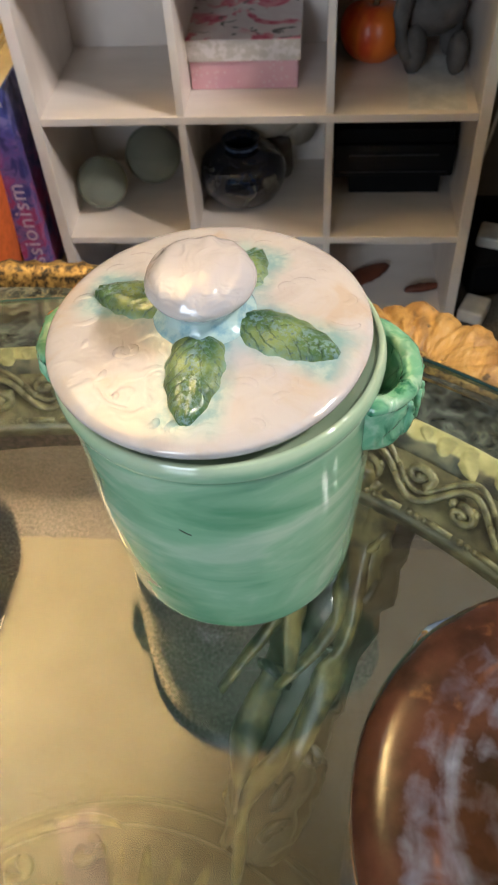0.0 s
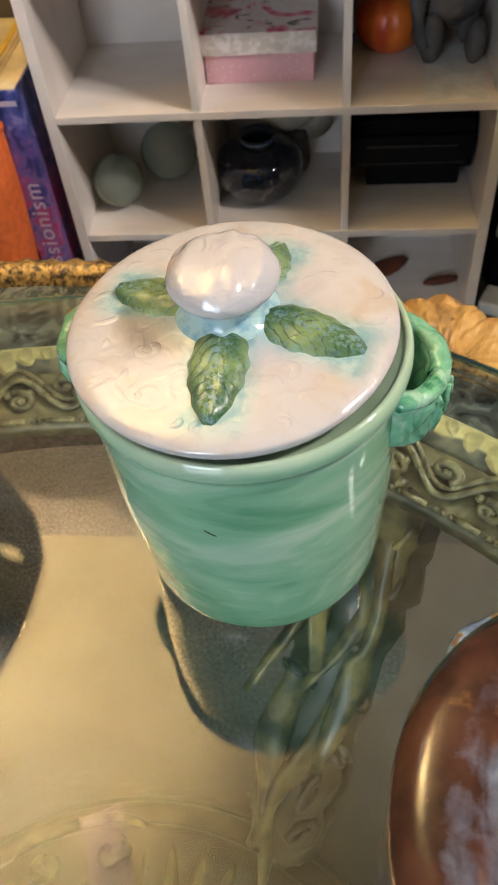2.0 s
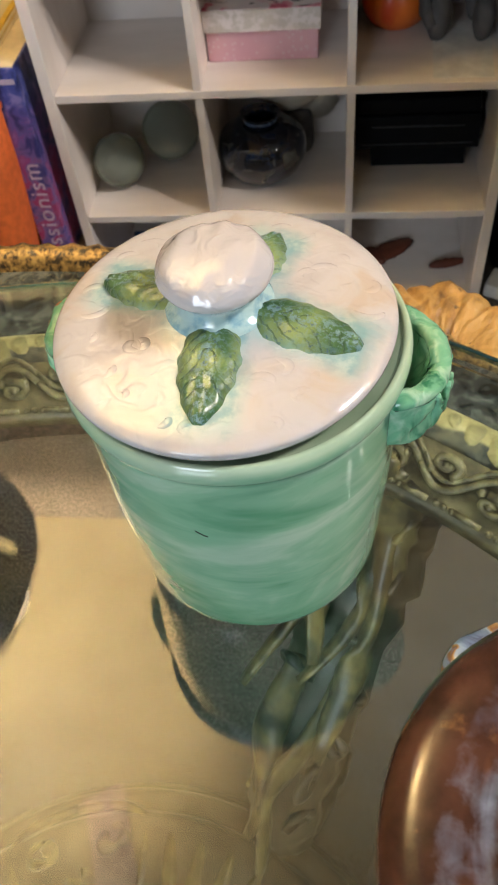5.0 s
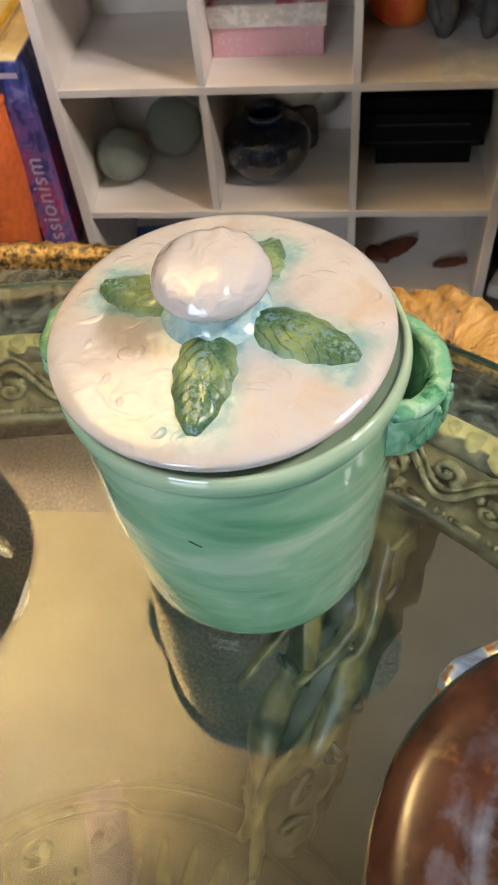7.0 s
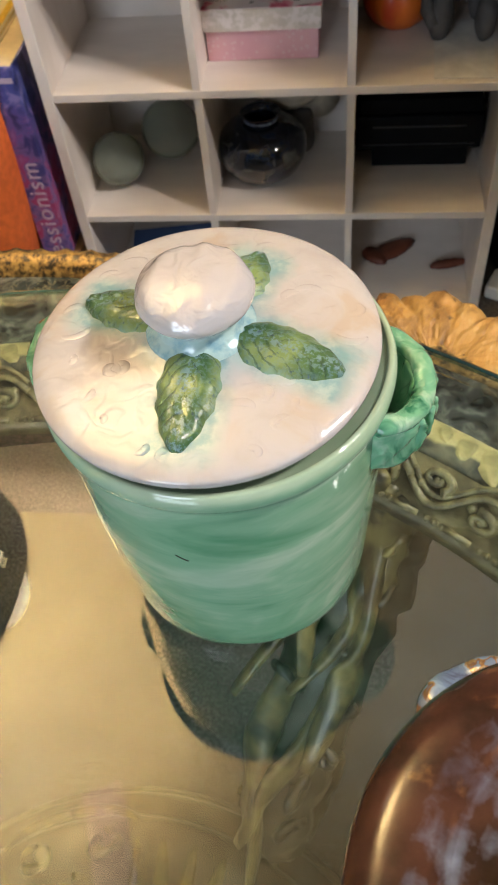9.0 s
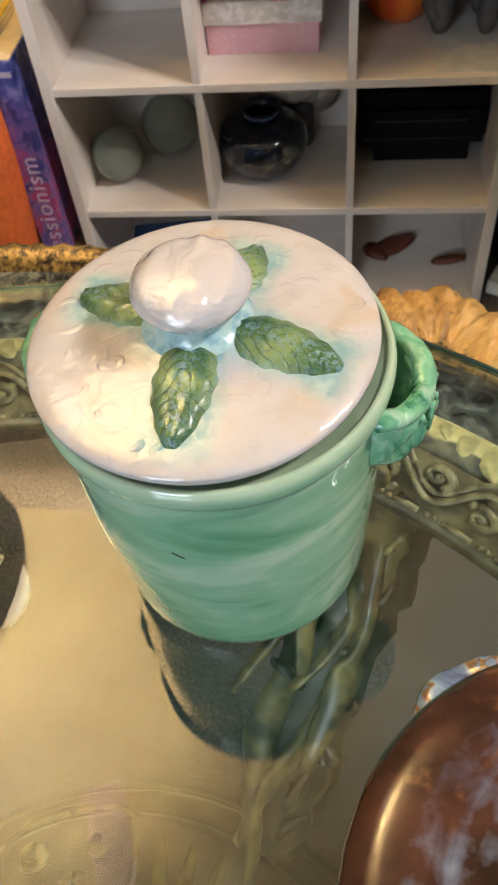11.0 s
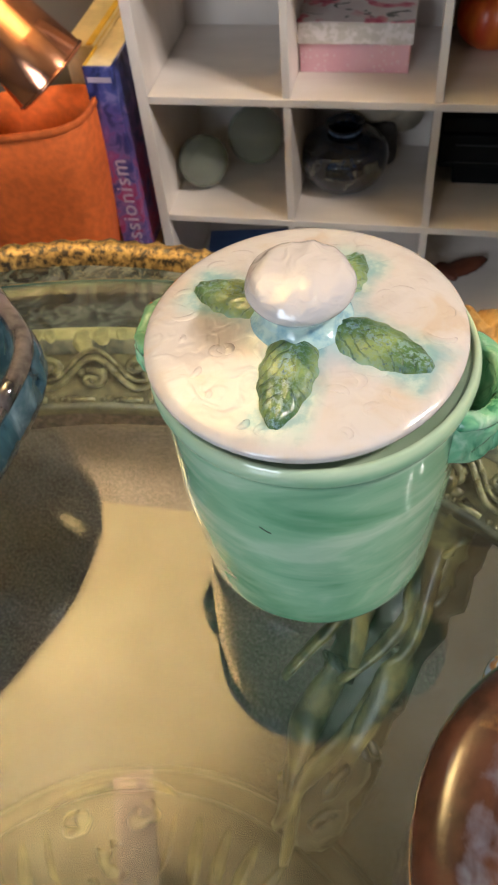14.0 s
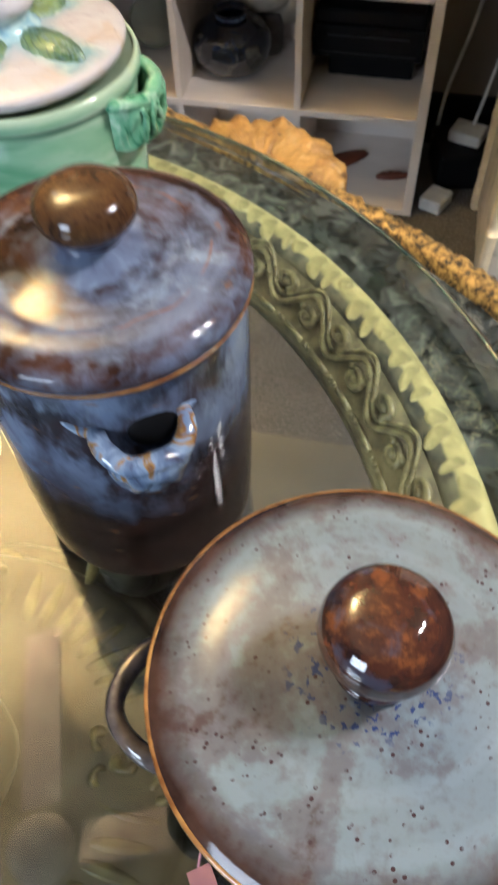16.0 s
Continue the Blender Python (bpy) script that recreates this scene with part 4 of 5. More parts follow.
def grey_pot():
    j = thing("casserole_pot", (0.437, -0.116, G), "squat pottery pot with blue-grey lid, rust rim and ear handles", "pot", "lidded pots on the glass table")
    prof = smooth_profile([(0.0, 0.002), (0.066, 0.001), (0.083, 0.006), (0.096, 0.040), (0.102, 0.090), (0.102, 0.145), (0.105, 0.165)], 6)
    prof += [(0.100, 0.166), (0.096, 0.145), (0.090, 0.035), (0.0, 0.014)]
    part("body", lathe(prof, 96, 0.008, 11.0), M["dark_body"], j)
    for ang in (192, 12):
        pts = curve_points([(0.104, -0.036, 0.098), (0.132, -0.030, 0.106), (0.148, -0.008, 0.108), (0.148, 0.012, 0.108), (0.130, 0.030, 0.106), (0.104, 0.036, 0.098)], 8)
        ob = part("ear_handle", tube(pts, lambda q: 0.0085 - 0.0015 * math.sin(q * math.pi), 12, None, (0.85, 1.15), lump=0.08), M["ear"], j, "rounded blue-brown ear handle")
        ob.matrix_basis = pose(0, 0, 0.036, 0, 0, ang) @ Matrix.Diagonal((0.88, 0.944, 1.0, 1.0))
    lid = part("lid", lathe(smooth_profile([(0.0, 0.003), (0.105, 0.003), (0.1150, 0.0045)], 3) + smooth_profile([(0.1185, 0.0085), (0.1170, 0.0125), (0.108, 0.0185), (0.085, 0.0265), (0.055, 0.0310), (0.030, 0.0345)], 6) + [(0.0, 0.036)], 96, 0.005, 6.0), M["grey_lid"], j, "blue-grey speckled lid with brown edge")
    lid.matrix_basis = pose(0, 0, 0.164) @ Matrix.Diagonal((0.944, 0.944, 0.95, 1.0))
    part("rim_line", lathe([(0.1160, 0.0045), (0.1195, 0.0080), (0.1192, 0.0110), (0.1165, 0.0128), (0.1150, 0.0100)], 96, 0.005, 6.0, closed=True), M["rust"], lid, "rust orange glazed rim")
    kb = part("knob", lathe(smooth_profile([(0.0, 0.0), (0.024, 0.0), (0.0205, 0.008), (0.0225, 0.016), (0.031, 0.026), (0.0335, 0.038), (0.029, 0.051), (0.017, 0.059), (0.0, 0.061)], 6), 48, 0.01, 4.0), M["brown_knob"], lid, "glossy red-brown ball knob")
    kb.matrix_basis = pose(0.002, 0.0, 0.0400) @ Matrix.Diagonal((0.95, 0.95, 0.97, 1.0))


grey_pot()


def teal_pot():
    """A squarish rounded pot with a pierced wall."""
    p = thing("pierced_pot", (-0.322, 0.345, G), "dark teal glazed squarish pot with brown rim and pierced wall", "pot")
    levels = [(0.078, 0.0), (0.095, 0.004), (0.116, 0.03), (0.141, 0.06), (0.157, 0.085), (0.162, 0.10), (0.160, 0.113), (0.154, 0.125)]
    bm = bmesh.new()
    seg = 96
    rows = []
    for r, z in levels:
        row = []
        for k in range(seg):
            a = 2 * math.pi * k / seg
            e = 2.0 / 2.9
            c, s = math.cos(a), math.sin(a)
            w = 1 + 0.045 * math.sin(a * 5 + 0.8) * min(1, z * 12)
            row.append(bm.verts.new((r * w * math.copysign(abs(c) ** e, c), r * w * math.copysign(abs(s) ** e, s), z)))
        rows.append(row)
    holes = {(3, 1), (5, 2), (1, 91), (1, 92)}
    for i in range(len(rows) - 1):
        for k in range(seg):
            if (i, k) not in holes:
                bm.faces.new((rows[i][k], rows[i][(k + 1) % seg], rows[i + 1][(k + 1) % seg], rows[i + 1][k]))
    bm.faces.new(rows[0][::-1])
    body = part("body", bm, M["teal"], p)
    so = body.modifiers.new("wall", "SOLIDIFY")
    so.thickness, so.offset = 0.009, -1
    top = [(v[0] * 0.975, v[1] * 0.975, 0.126) for v in [(levels[-1][0] * (1 + 0.045 * math.sin(a * 5 + 0.8)) * math.copysign(abs(math.cos(a)) ** (2 / 2.9), math.cos(a)), levels[-1][0] * (1 + 0.045 * math.sin(a * 5 + 0.8)) * math.copysign(abs(math.sin(a)) ** (2 / 2.9), math.sin(a))) for a in np.linspace(0, 2 * math.pi, 97)]]
    part("rim", tube(top, 0.0085, 8), M["ear"], p, "brown glazed rolled rim")


teal_pot()

# ---- cube shelf and what stands in it ----
SF, SB = 1.40, 1.715      # front and back of the shelf
ROWS_Z = (0.0, 0.243, 0.511, 0.781, 1.051)
COLS = (-0.13, 0.15)


def cube_shelf():
    s = thing("cube_shelf", (0.0, SF, 0.0), "white laminate cube shelf with open compartments holding oddments", "shelf")
    d = SB - SF
    part("side_panel", box(-0.424, -0.402, 0, d, 0, 1.068), M["board"], s, smooth=False, bevel=0.0015)
    part("side_panel", box(0.422, 0.444, 0, d, 0, 1.068), M["board"], s, smooth=False, bevel=0.0015)
    for z in ROWS_Z:
        part("board", box(-0.4018, 0.4218, 0.001, d - 0.005, z + 0.0005, z + 0.016), M["board"], s, smooth=False, bevel=0.001)
    for z0, z1 in zip(ROWS_Z, ROWS_Z[1:]):
        for x in COLS:
            part("divider", box(x - 0.0075, x + 0.0075, 0.003, d - 0.005, z0 + 0.0162, z1 + 0.0003), M["board"], s, smooth=False, bevel=0.001)
    part("back_panel", box(-0.4018, 0.4218, d - 0.0048, d, 0.001, 1.067), M["board"], s, smooth=False)


cube_shelf()
Z1, Z2, Z3 = 0.5272, 0.2592, 0.0162   # tops of the boards


def rose_lid_material():
    m = Mat("rose_print_paper", 0.6)
    c = m.ramp(m.noise(30.0, 3.0), [(0.4, (0.76, 0.66, 0.64)), (0.7, (0.80, 0.73, 0.70))])
    n = m.noise(13.0, 3.0, distort=0.8)
    c = m.mix(m.ramp(n, [(0.50, (0, 0, 0)), (0.56, (1, 1, 1))]), c, m.ramp(m.noise(50.0), [(0.35, (0.62, 0.10, 0.18)), (0.65, (0.78, 0.34, 0.38))]))
    g = m.noise(19.0, 4.0, (1, 1.3, 1), 1.5)
    c = m.mix(m.ramp(g, [(0.60, (0, 0, 0)), (0.64, (1, 1, 1))]), c, (0.17, 0.16, 0.14))
    m.colour(c)
    return m.m


def dotted_pink():
    m = Mat("pink_dotted_paper", 0.6)
    v = m.voronoi(95.0)
    c = m.ramp(m.noise(9.0), [(0.3, (0.70, 0.37, 0.43)), (0.7, (0.76, 0.45, 0.49))])
    m.colour(m.mix(m.ramp(v, [(0.20, (0.6, 0.6, 0.6)), (0.32, (0, 0, 0))]), c, (0.80, 0.62, 0.62)))
    return m.m


M["vcr_line"] = plain("dark_trim", (0.03, 0.03, 0.032), 0.3)
M["rose"], M["pinkdots"] = rose_lid_material(), dotted_pink()
_border = Mat("printed_border_paper", 0.6)
_border.colour(_border.ramp(_border.noise(60.0, 3.0), [(0.42, (0.62, 0.55, 0.48)), (0.6, (0.80, 0.72, 0.68))]))
M["border"] = _border.m


def gift_box():
    b = thing("gift_box", (-0.016, 1.60, Z1), "square pink dotted gift box with rose printed lid", "gift box")
    part("body", box(-0.104, 0.104, -0.092, 0.092, 0, 0.075), M["pinkdots"], b, smooth=False, bevel=0.002)
    part("lid", box(-0.110, 0.110, -0.098, 0.098, 0.0555, 0.0955), M["border"], b, "lid with pale printed border", smooth=False, bevel=0.002)
    part("lid_top", box(-0.1095, 0.1095, -0.0975, 0.0975, 0.0956, 0.0965), M["rose"], b, "white lid top printed with red roses", smooth=False)


gift_box()


def float_ball(x, y, r):
    o = thing("glass_float", (x, y, Z2), "pale green glass float ball on the shelf board", "glass ball", "glass floats")
    bm = bmesh.new()
    bmesh.ops.create_uvsphere(bm, u_segments=40, v_segments=24, radius=r)
    bmesh.ops.translate(bm, verts=bm.verts[:], vec=(0, 0, r))
    n = len(bm.verts)
    inner = bmesh.ops.create_uvsphere(bm, u_segments=40, v_segments=24, radius=r - 0.004)
    bmesh.ops.translate(bm, verts=inner["verts"], vec=(0, 0, r))
    me = part("ball", bm, M["float_glass"], o)
    for p in me.data.polygons:
        if (Vector(p.center) - Vector((0, 0, r))).length < r - 0.002:
            p.flip()
    part("seal", lathe(smooth_profile([(0.0, 2 * r - 0.003), (0.010, 2 * r - 0.003), (0.008, 2 * r + 0.002), (0.0, 2 * r + 0.003)], 3), 20), M["float_glass"], o)


float_ball(-0.345, 1.525, 0.056)
float_ball(-0.245, 1.625, 0.064)


def blue_vase():
    m = Mat("black_blue_glass", 0.08, coat=0.6)
    f = m.noise(22.0, 4.0, distort=1.2)
    m.colour(m.ramp(f, [(0.40, (0.005, 0.006, 0.007)), (0.50, (0.010, 0.020, 0.045)), (0.56, (0.008, 0.008, 0.009)), (0.66, (0.085, 0.085, 0.078)), (0.78, (0.16, 0.155, 0.14))]))
    o = thing("glass_vase", (-0.035, 1.555, Z2), "squat black and blue swirled glass vase with narrow mouth", "vase")
    part("body", lathe(smooth_profile([(0.0, 0.0), (0.048, 0.001), (0.078, 0.020), (0.094, 0.058), (0.087, 0.094), (0.054, 0.118), (0.034, 0.124), (0.036, 0.134), (0.042, 0.138), (0.036, 0.136), (0.028, 0.122), (0.05, 0.10), (0.05, 0.03), (0.0, 0.02)], 5), 56, 0.01), m.m, o)
    part("mouth_ring", lathe(smooth_profile([(0.034, 0.1225), (0.0365, 0.126), (0.0345, 0.1295)], 3), 40), M["dark_handle"], o)
    w = thing("seashell", (0.035, 1.655, Z2), "pale cream conch seashell standing behind the vase", "seashell")
    bm = bmesh.new()
    pts = [(0.052 * math.cos(a) * (1 - a / 16), 0.03 * math.sin(a) * (1 - a / 16), 0.10 + 0.006 * a) for a in np.linspace(0, 9, 40)]
    tube(pts, lambda q: 0.040 - 0.028 * q, 12, bm, lump=0.1)
    part("body", bm, plain("cream_shell", (0.55, 0.49, 0.38), 0.4), w)
    part("base", lathe(smooth_profile([(0.0, 0.0), (0.034, 0.0), (0.036, 0.05), (0.028, 0.09), (0.0, 0.09)], 4), 24, 0.05), M["grey_stone"], w)


blue_vase()


def players():
    lo = thing("video_player", (0.285, 1.610, Z2), "black plastic player box on the shelf board", "player")
    part("case", box(-0.088, 0.110, -0.045, 0.090, 0.0, 0.062), M["black"], lo, smooth=False, bevel=0.003)
    up = thing("video_player", (0.285, 1.585, Z2 + 0.0625), "wide black player with a glossy front lying on another", "player")
    part("case", box(-0.122, 0.128, -0.058, 0.115, 0.0, 0.072), M["black"], up, smooth=False, bevel=0.004)
    part("lid", box(-0.118, 0.124, -0.050, 0.112, 0.0722, 0.104), M["black"], up, smooth=False, bevel=0.004)
    part("front_line", box(-0.090, 0.095, -0.0612, -0.0582, 0.050, 0.053), M["vcr_line"], up, smooth=False)
    part("front_line", box(-0.110, 0.115, -0.0612, -0.0582, 0.012, 0.014), M["vcr_line"], up, smooth=False)


players()


def pumpkin():
    m = Mat("orange_rind", 0.35)
    m.colour(m.ramp(m.noise(14.0, 4.0, (1, 1, 0.4)), [(0.32, (0.55, 0.05, 0.015)), (0.6, (0.72, 0.16, 0.02)), (0.8, (0.75, 0.30, 0.04))]))
    o = thing("toy_pumpkin", (0.235, 1.635, Z1), "small glossy orange-red decorative pumpkin", "pumpkin")
    bm = lathe(smooth_profile([(0.0, 0.004), (0.03, 0.0), (0.058, 0.022), (0.068, 0.055), (0.056, 0.090), (0.025, 0.104), (0.0, 0.098)], 6), 60)
    for v in bm.verts:
        a = math.atan2(v.co.y, v.co.x)
        f = 1 - 0.05 * abs(math.cos(a * 4)) ** 6
        v.co.x *= f
        v.co.y *= f
    part("body", bm, m.m, o)
    part("stem", tube([(0, 0, 0.098), (0.003, 0, 0.112), (0.012, 0, 0.122)], 0.006, 8), M["wood"], o)


pumpkin()


def stone_figure():
    bm = bmesh.new()

    def blob(x, y, z, rx, ry, rz):
        r = bmesh.ops.create_icosphere(bm, subdivisions=3, radius=1.0)
        for v in r["verts"]:
            n = 1 + 0.12 * noise.noise(v.co * 2.2 + Vector((x, y, z)) * 30)
            v.co = Vector((x + v.co.x * rx * n, y + v.co.y * ry * n, z + v.co.z * rz * n))

    blob(0, 0.02, 0.125, 0.062, 0.058, 0.070)
    blob(-0.036, -0.022, 0.045, 0.024, 0.028, 0.046)
    blob(0.046, -0.030, 0.040, 0.020, 0.024, 0.042)
    blob(-0.040, 0.055, 0.045, 0.022, 0.024, 0.046)
    blob(0.042, 0.055, 0.045, 0.022, 0.024, 0.046)
    blob(0.0, -0.02, 0.190, 0.044, 0.046, 0.036)
    tube([(-0.052, -0.02, 0.17), (-0.066, -0.03, 0.11), (-0.062, -0.036, 0.06), (-0.050, -0.046, 0.035)], lambda q: 0.020 - 0.010 * q, 10, bm)
    ob = part("stone_figure", bm, M["grey_stone"])
    ob.matrix_world = pose(0.345, 1.585, Z1 - 0.0)
    tagged(ob, "rough dark grey carved stone animal figure", "figurine")


stone_figure()


def rust_leaves():
    for x, y, l, w, a in ((0.255, 1.545, 0.13, 0.06, 35), (0.385, 1.520, 0.085, 0.026, 12), (0.215, 1.585, 0.07, 0.05, -50)):
        ob = part("dried_leaf", leaf_mesh(l, w, 0.012, 4, 14, 9), M["rustleaf"])
        so = ob.modifiers.new("thick", "SOLIDIFY")
        so.thickness = 0.002
        ob.matrix_world = pose(x - l / 2 * math.cos(radians(a)), y, Z3 + 0.0045, 0, 0, a)
        tagged(ob, "rust brown dried leaf lying on the lowest board", "leaf", "dried leaves")
    b = thing("magazine", (-0.27, 1.54, Z3), "thin blue and white magazine lying on the lowest board", "magazine", turn=8)
    part("pages", box(-0.10, 0.10, -0.12, 0.12, 0.001, 0.020), M["paper"], b, smooth=False)
    part("cover", box(-0.101, 0.101, -0.121, 0.121, 0.0202, 0.0212), M["blue_paper"], b, "blue printed cover", smooth=False)
    pp = part("paper_sheet", box(-0.055, 0.052, -0.10, 0.12, 0.0, 0.0015), M["paper"], smooth=False)
    pp.matrix_world = pose(0.355, 1.515, Z1 + 0.0002, 0, 0, -3)
    tagged(pp, "white paper sheet under the stone figure", "paper")


rust_leaves()

# ---- things to the sides of the shelf ----


def side_bench():
    b = thing("low_bench", (-0.75, 1.52, 0.0), "low brown wooden bench beside the white shelf", "bench")
    part("seat", box(-0.36, 0.31, -0.20, 0.19, 0.14, 0.165), M["wood"], b, smooth=False, bevel=0.003)
    for x in (-0.32, 0.27):
        for y in (-0.16, 0.15):
            part("leg", box(x - 0.02, x + 0.02, y - 0.02, y + 0.02, 0.0, 0.1398), M["wood"], b, smooth=False, bevel=0.002)


side_bench()


def book_cover_material():
    m = Mat("purple_painted_cover", 0.35)
    z = m.z()
    n = m.noise(24.0, 5.0, distort=0.8)
    top = m.ramp(n, [(0.38, (0.012, 0.02, 0.10)), (0.52, (0.06, 0.08, 0.30)), (0.66, (0.22, 0.20, 0.45))])
    low = m.ramp(n, [(0.36, (0.06, 0.06, 0.24)), (0.48, (0.24, 0.14, 0.34)), (0.56, (0.38, 0.05, 0.16)), (0.7, (0.40, 0.24, 0.42))])
    m.colour(m.mix(m.span(z, 0.36, 0.18), top, low))
    return m.m


def art_book():
    c = book_cover_material()
    h, w, d = 0.425, 0.060, 0.27
    b = thing("art_book", (-0.486, 1.385, 0.166), "thick blue and purple art book standing upright", "book")
    part("spine", box(-w / 2, w / 2, 0, 0.006, 0, h), c, b, "blue to purple painted spine with pale lettering", smooth=False, bevel=0.002)
    part("cover", box(-w / 2, -w / 2 + 0.004, 0.0062, d, 0, h), M["yellow"], b, smooth=False)
    part("cover", box(w / 2 - 0.004, w / 2, 0.0062, d, 0, h), c, b, smooth=False)
    part("page_block", box(-w / 2 + 0.0042, w / 2 - 0.0042, 0.0064, d - 0.006, 0.004, h - 0.004), M["pages"], b, smooth=False)
    cu = bpy.data.curves.new("title", "FONT")
    cu.body, cu.size, cu.extrude, cu.space_character = "Impressionism", 0.052, 0.0004, 1.12
    cu.materials.append(M["text"])
    t = new("title", cu)
    t.parent = b
    t["label"] = "pale vertical lettering"
    t.matrix_basis = pose(0.018, -0.0012, -0.105, 90, -90, 0)
    part("title_bar", box(-0.024, 0.024, -0.0012, -0.0002, h - 0.030, h - 0.020), M["text"], b, "small line of lettering", smooth=False)
    o = thing("book", (-0.555, 1.47, 0.166), "cream covered book with a yellow edge standing upright", "book")
    part("cover", box(-0.030, 0.048, 0, 0.24, 0, 0.425), M["pages"], o, smooth=False, bevel=0.003)
    part("edge", box(0.020, 0.032, 0.001, 0.239, 0.4252, 0.428), M["yellow"], o, "yellow strip along the top", smooth=False)


art_book()


def orange_bag():
    o = thing("felt_bag", (-0.655, 1.36, 0.166), "bright orange felt bag with open top", "bag")
    bm = bmesh.new()
    seg, rows = 64, []
    for z, k in ((0.0, 0.86), (0.02, 0.93), (0.12, 1.0), (0.25, 1.03), (0.345, 1.05)):
        row = []
        for i in range(seg):
            a = 2 * math.pi * i / seg
            c, s = math.cos(a), math.sin(a)
            x = 0.145 * k * math.copysign(abs(c) ** 0.5, c)
            y = 0.085 * k * math.copysign(abs(s) ** 0.7, s)
            row.append(bm.verts.new((x + 0.006 * noise.noise(Vector((x * 9, y * 9, z * 8))), y + 0.01 * noise.noise(Vector((x * 9, z * 9, 4))), z + (0.02 * x / 0.145 + 0.006 * noise.noise(Vector((x * 12, y * 12, 1))) if z > 0.3 else 0))))
        rows.append(row)
    for p, q in zip(rows, rows[1:]):
        for i in range(seg):
            bm.faces.new((p[i], p[(i + 1) % seg], q[(i + 1) % seg], q[i]))
    bm.faces.new(rows[0][::-1])
    hem = [(0.145 * 1.055 * math.copysign(abs(math.cos(a)) ** 0.5, math.cos(a)), 0.085 * 1.055 * math.copysign(abs(math.sin(a)) ** 0.7, math.sin(a)), 0.340 + 0.02 * math.copysign(abs(math.cos(a)) ** 0.5, math.cos(a))) for a in np.linspace(0, 2 * math.pi, 65)]
    part("hem", tube(hem, 0.006, 8, None, (0.6, 1.4)), M["orange"], o, "stitched orange felt hem")
    body = part("body", bm, M["orange"], o)
    so = body.modifiers.new("felt", "SOLIDIFY")
    so.thickness = 0.005


orange_bag()


def copper_jug():
    o = thing("copper_vessel", (-0.60, 1.30, 0.695), "polished copper vessel lying tilted on top of the orange bag", "copper vessel")
    b = part("body", lathe([(0.0, 0.0), (0.055, 0.0), (0.060, 0.004), (0.078, 0.20), (0.080, 0.202), (0.079, 0.196), (0.058, 0.008), (0.0, 0.006)], 56), M["copper"], o)
    b.matrix_basis = pose(0.0, 0.0, 0.0, 0, 142, 0) @ pose(0, 0, -0.10)
    rl = part("rolled_rim", lathe([(0.0775, 0.199), (0.0800, 0.2035), (0.0825, 0.2005), (0.0805, 0.1965)], 56, closed=True), M["copper"], o, "rolled copper rim")
    rl.matrix_basis = b.matrix_basis.copy()


copper_jug()


def right_corner():
    c = thing("painted_cabinet", (0.60, 1.04, 0.0), "pale painted cabinet with faux bamboo posts, unseen height added to shade the shelf", "cabinet")
    m = Mat("faded_floral_paint", 0.6)
    m.colour(m.ramp(m.noise(12.0, 5.0, distort=0.8), [(0.35, (0.30, 0.29, 0.22)), (0.5, (0.56, 0.50, 0.40)), (0.72, (0.64, 0.58, 0.48))]))
    # upper part is unseen, added to keep the spots off the shelf
    part("body", box(0.004, 0.5, 0.004, 0.42, 0.02, 1.30), m.m, c, smooth=False, bevel=0.004)
    part("top", box(-0.008, 0.52, -0.008, 0.432, 1.3002, 1.33), m.m, c, smooth=False, bevel=0.004)
    for x, y in ((0.0, 0.0), (0.0, 0.424)):
        part("corner_post", lathe(smooth_profile([(0.0, 0.0), (0.011, 0.0), (0.013, 0.05), (0.011, 0.10), (0.0135, 0.11), (0.011, 0.12), (0.012, 0.24), (0.0135, 0.26), (0.011, 0.28), (0.012, 0.50), (0.0135, 0.52), (0.011, 0.54), (0.012, 0.80), (0.0135, 0.82), (0.011, 0.84), (0.012, 1.2995), (0.0, 1.2998)], 3), 16), M["pages"], c).matrix_basis = pose(x, y, 0)
    a = thing("power_adapter", (0.50, 1.455, 0.0), "white plastic power adapter lying on the carpet", "adapter", "adapters", turn=-25)
    part("case", box(-0.030, 0.030, -0.035, 0.035, 0.0, 0.035), M["white_plastic"], a, smooth=False, bevel=0.006)
    b = thing("black_box", (0.535, 1.60, 0.0), "black plastic box on the carpet beside the shelf", "box", turn=12)
    part("case", box(-0.055, 0.060, -0.075, 0.075, 0.0, 0.095), M["black"], b, smooth=False, bevel=0.008)
    d = thing("power_adapter", (0.555, 1.610, 0.0955), "pale plastic adapter lying on a black box", "adapter", "adapters", turn=-18)
    part("case", box(-0.042, 0.042, -0.034, 0.034, 0.0, 0.030), M["white_plastic"], d, smooth=False, bevel=0.006)
    for ctrl in (((0.565, 1.625, 0.126), (0.585, 1.66, 0.22), (0.605, 1.695, 0.36), (0.60, 1.72, 0.55), (0.585, 1.733, 0.8)), ((0.475, 1.66, 0.006), (0.485, 1.69, 0.16), (0.52, 1.715, 0.32), (0.545, 1.73, 0.5), (0.55, 1.734, 0.75))):
        ob = part("cable", tube(curve_points(ctrl, 10), 0.0045, 8), M["white_plastic"])
        tagged(ob, "white electric cable running up the wall", "cable", "cables")


right_corner()

# ---- lamps overhead ----


def emitter(name, c, k):
    m = Mat(name)
    m.set("Emission Color", (*c, 1)), m.set("Emission Strength", k)
    m.colour(c)
    return m.m


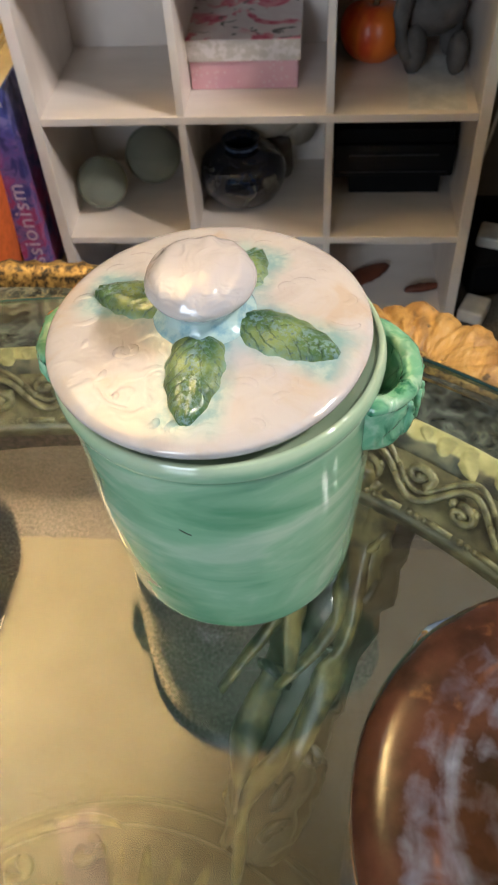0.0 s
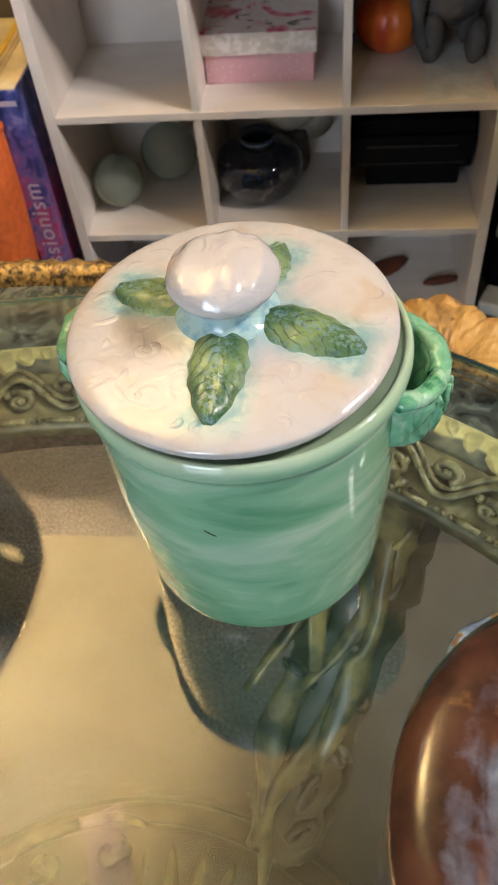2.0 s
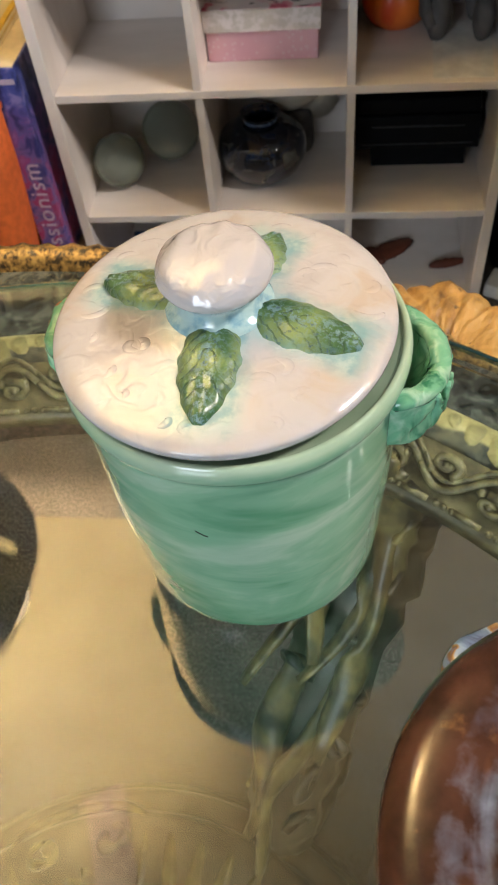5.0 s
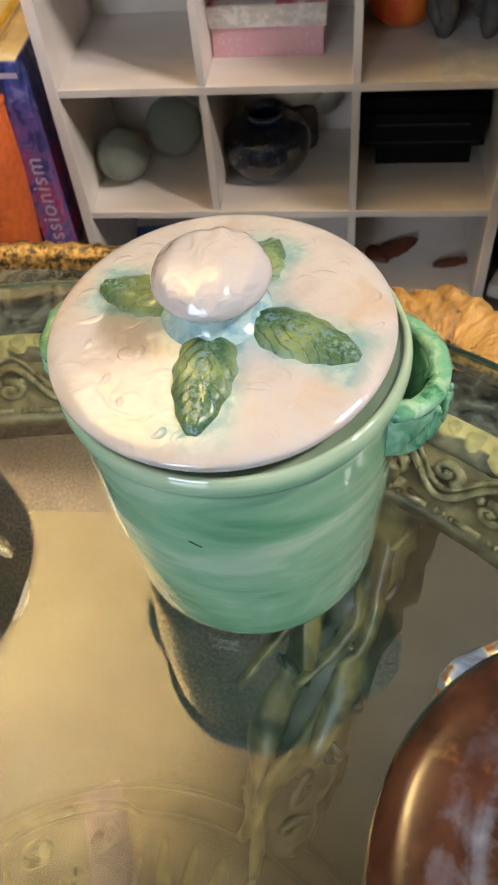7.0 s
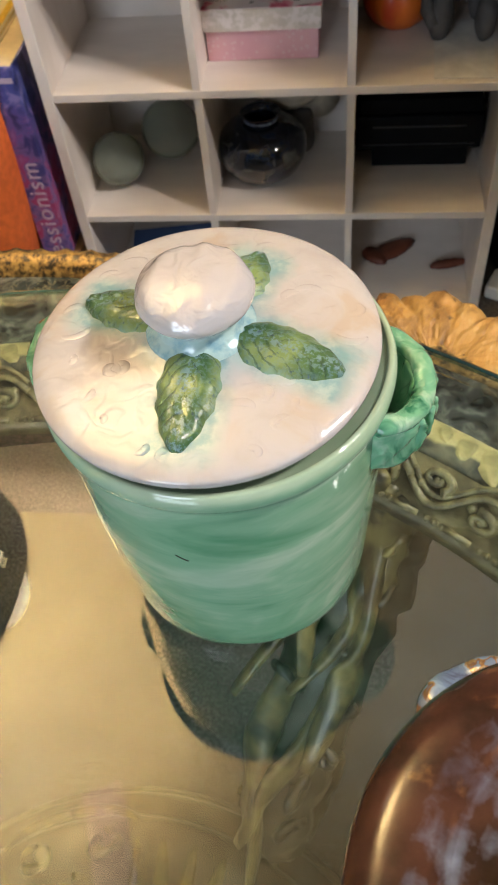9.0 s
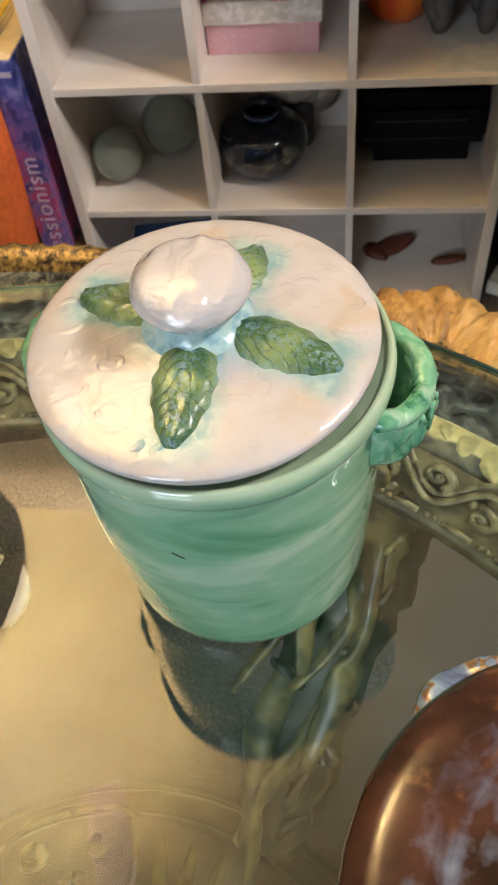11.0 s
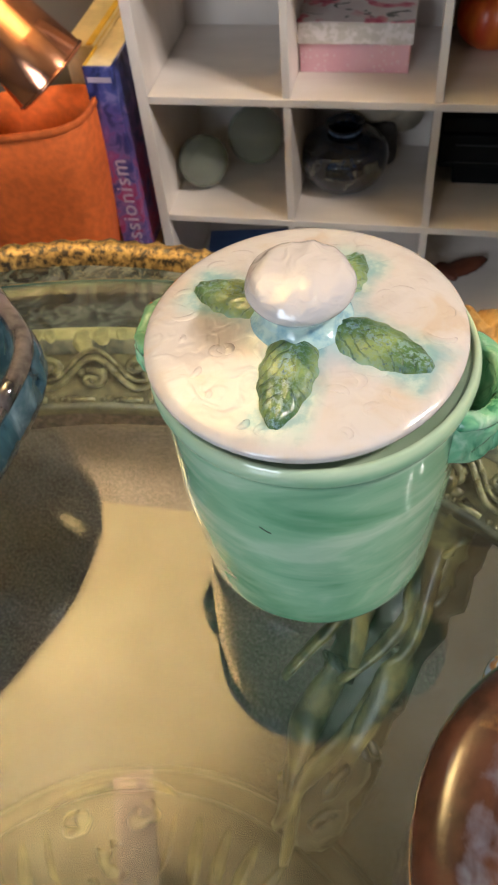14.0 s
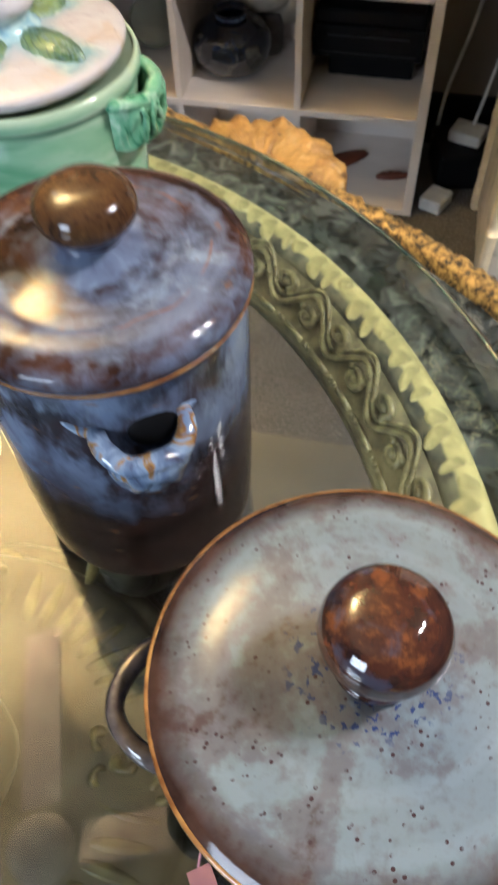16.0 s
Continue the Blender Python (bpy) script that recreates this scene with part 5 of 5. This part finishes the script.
def overhead():
    g = thing("globe_lamp", GLOBE, "glowing warm glass globe uplight hanging under the ceiling", "lamp")
    bm = bmesh.new()
    bmesh.ops.create_uvsphere(bm, u_segments=40, v_segments=24, radius=0.148)
    gl = part("globe", bm, emitter("globe_glow", (1.0, 0.82, 0.52), 7.0), g)
    part("stem", tube([(0, 0.135, 0.06), (0, 0.18, 0.20), (0, 0.18, CEIL - GLOBE[2])], 0.0022, 8), M["ceil"], g)
    bl = plain("tan_blade", (0.82, 0.64, 0.52), 0.4)
    f = thing("ceiling_fan", (-0.35, -0.01, 2.765), "ceiling fan with pale tan wooden blades at rest", "fan")
    part("motor", lathe(smooth_profile([(0.0, -0.04), (0.07, -0.035), (0.10, 0.0), (0.095, 0.06), (0.03, 0.09), (0.02, 0.12), (0.0, 0.12)], 4), 32), bl, f)
    part("canopy", tube([(0, 0, 0.115), (0, 0, 0.125), (0, 0, CEIL - 2.765)], 0.05, 24), bl, f)
    for k in range(4):
        b = part("blade", box(0.12, 0.70, -0.075, 0.075, -0.004, 0.004), bl, f, smooth=False, bevel=0.002)
        b.matrix_basis = pose(0, 0, 0.02, 24, 0, 110 + 90 * k)
    t = thing("track_light_bar", (1.68, 0.42, 2.74), "ceiling track with small bright spot lamps", "track light")
    part("bar", tube([(-0.18, -0.42, 0.1), (0, 0, 0.1), (0.18, 0.42, 0.1)], 0.018, 8), M["white_plastic"], t)
    glow = emitter("spot_glow", (1.0, 0.93, 0.85), 60.0)
    for sx, sy in SPOTS:
        hd = part("spot_head", tube([(0, 0, 0.095), (0, 0, 0.0), (-0.02, 0.02, -0.05)], lambda q: 0.012 + 0.03 * q, 16), M["white_plastic"], t)
        hd.matrix_basis = pose(sx - 1.68, sy - 0.42, 0.0)
        bm = bmesh.new()
        bmesh.ops.create_uvsphere(bm, u_segments=16, v_segments=10, radius=0.028)
        bb = part("bulb", bm, glow, hd)
        bb.matrix_basis = pose(-0.022, 0.022, -0.062)
        bb.visible_shadow = False


overhead()


def pink_tag():
    o = thing("price_tag", (0.368, -0.214, G), "pink paper price tag lying on the glass", "tag", turn=35)
    part("paper", box(-0.008, 0.008, -0.03, 0.022, 0.0003, 0.0015), M["pink"], o, smooth=False)
    part("string", tube([(0, 0.022, 0.0012), (0.008, 0.035, 0.0015), (0.02, 0.036, 0.0015)], 0.0008, 6), M["pink"], o)


pink_tag()
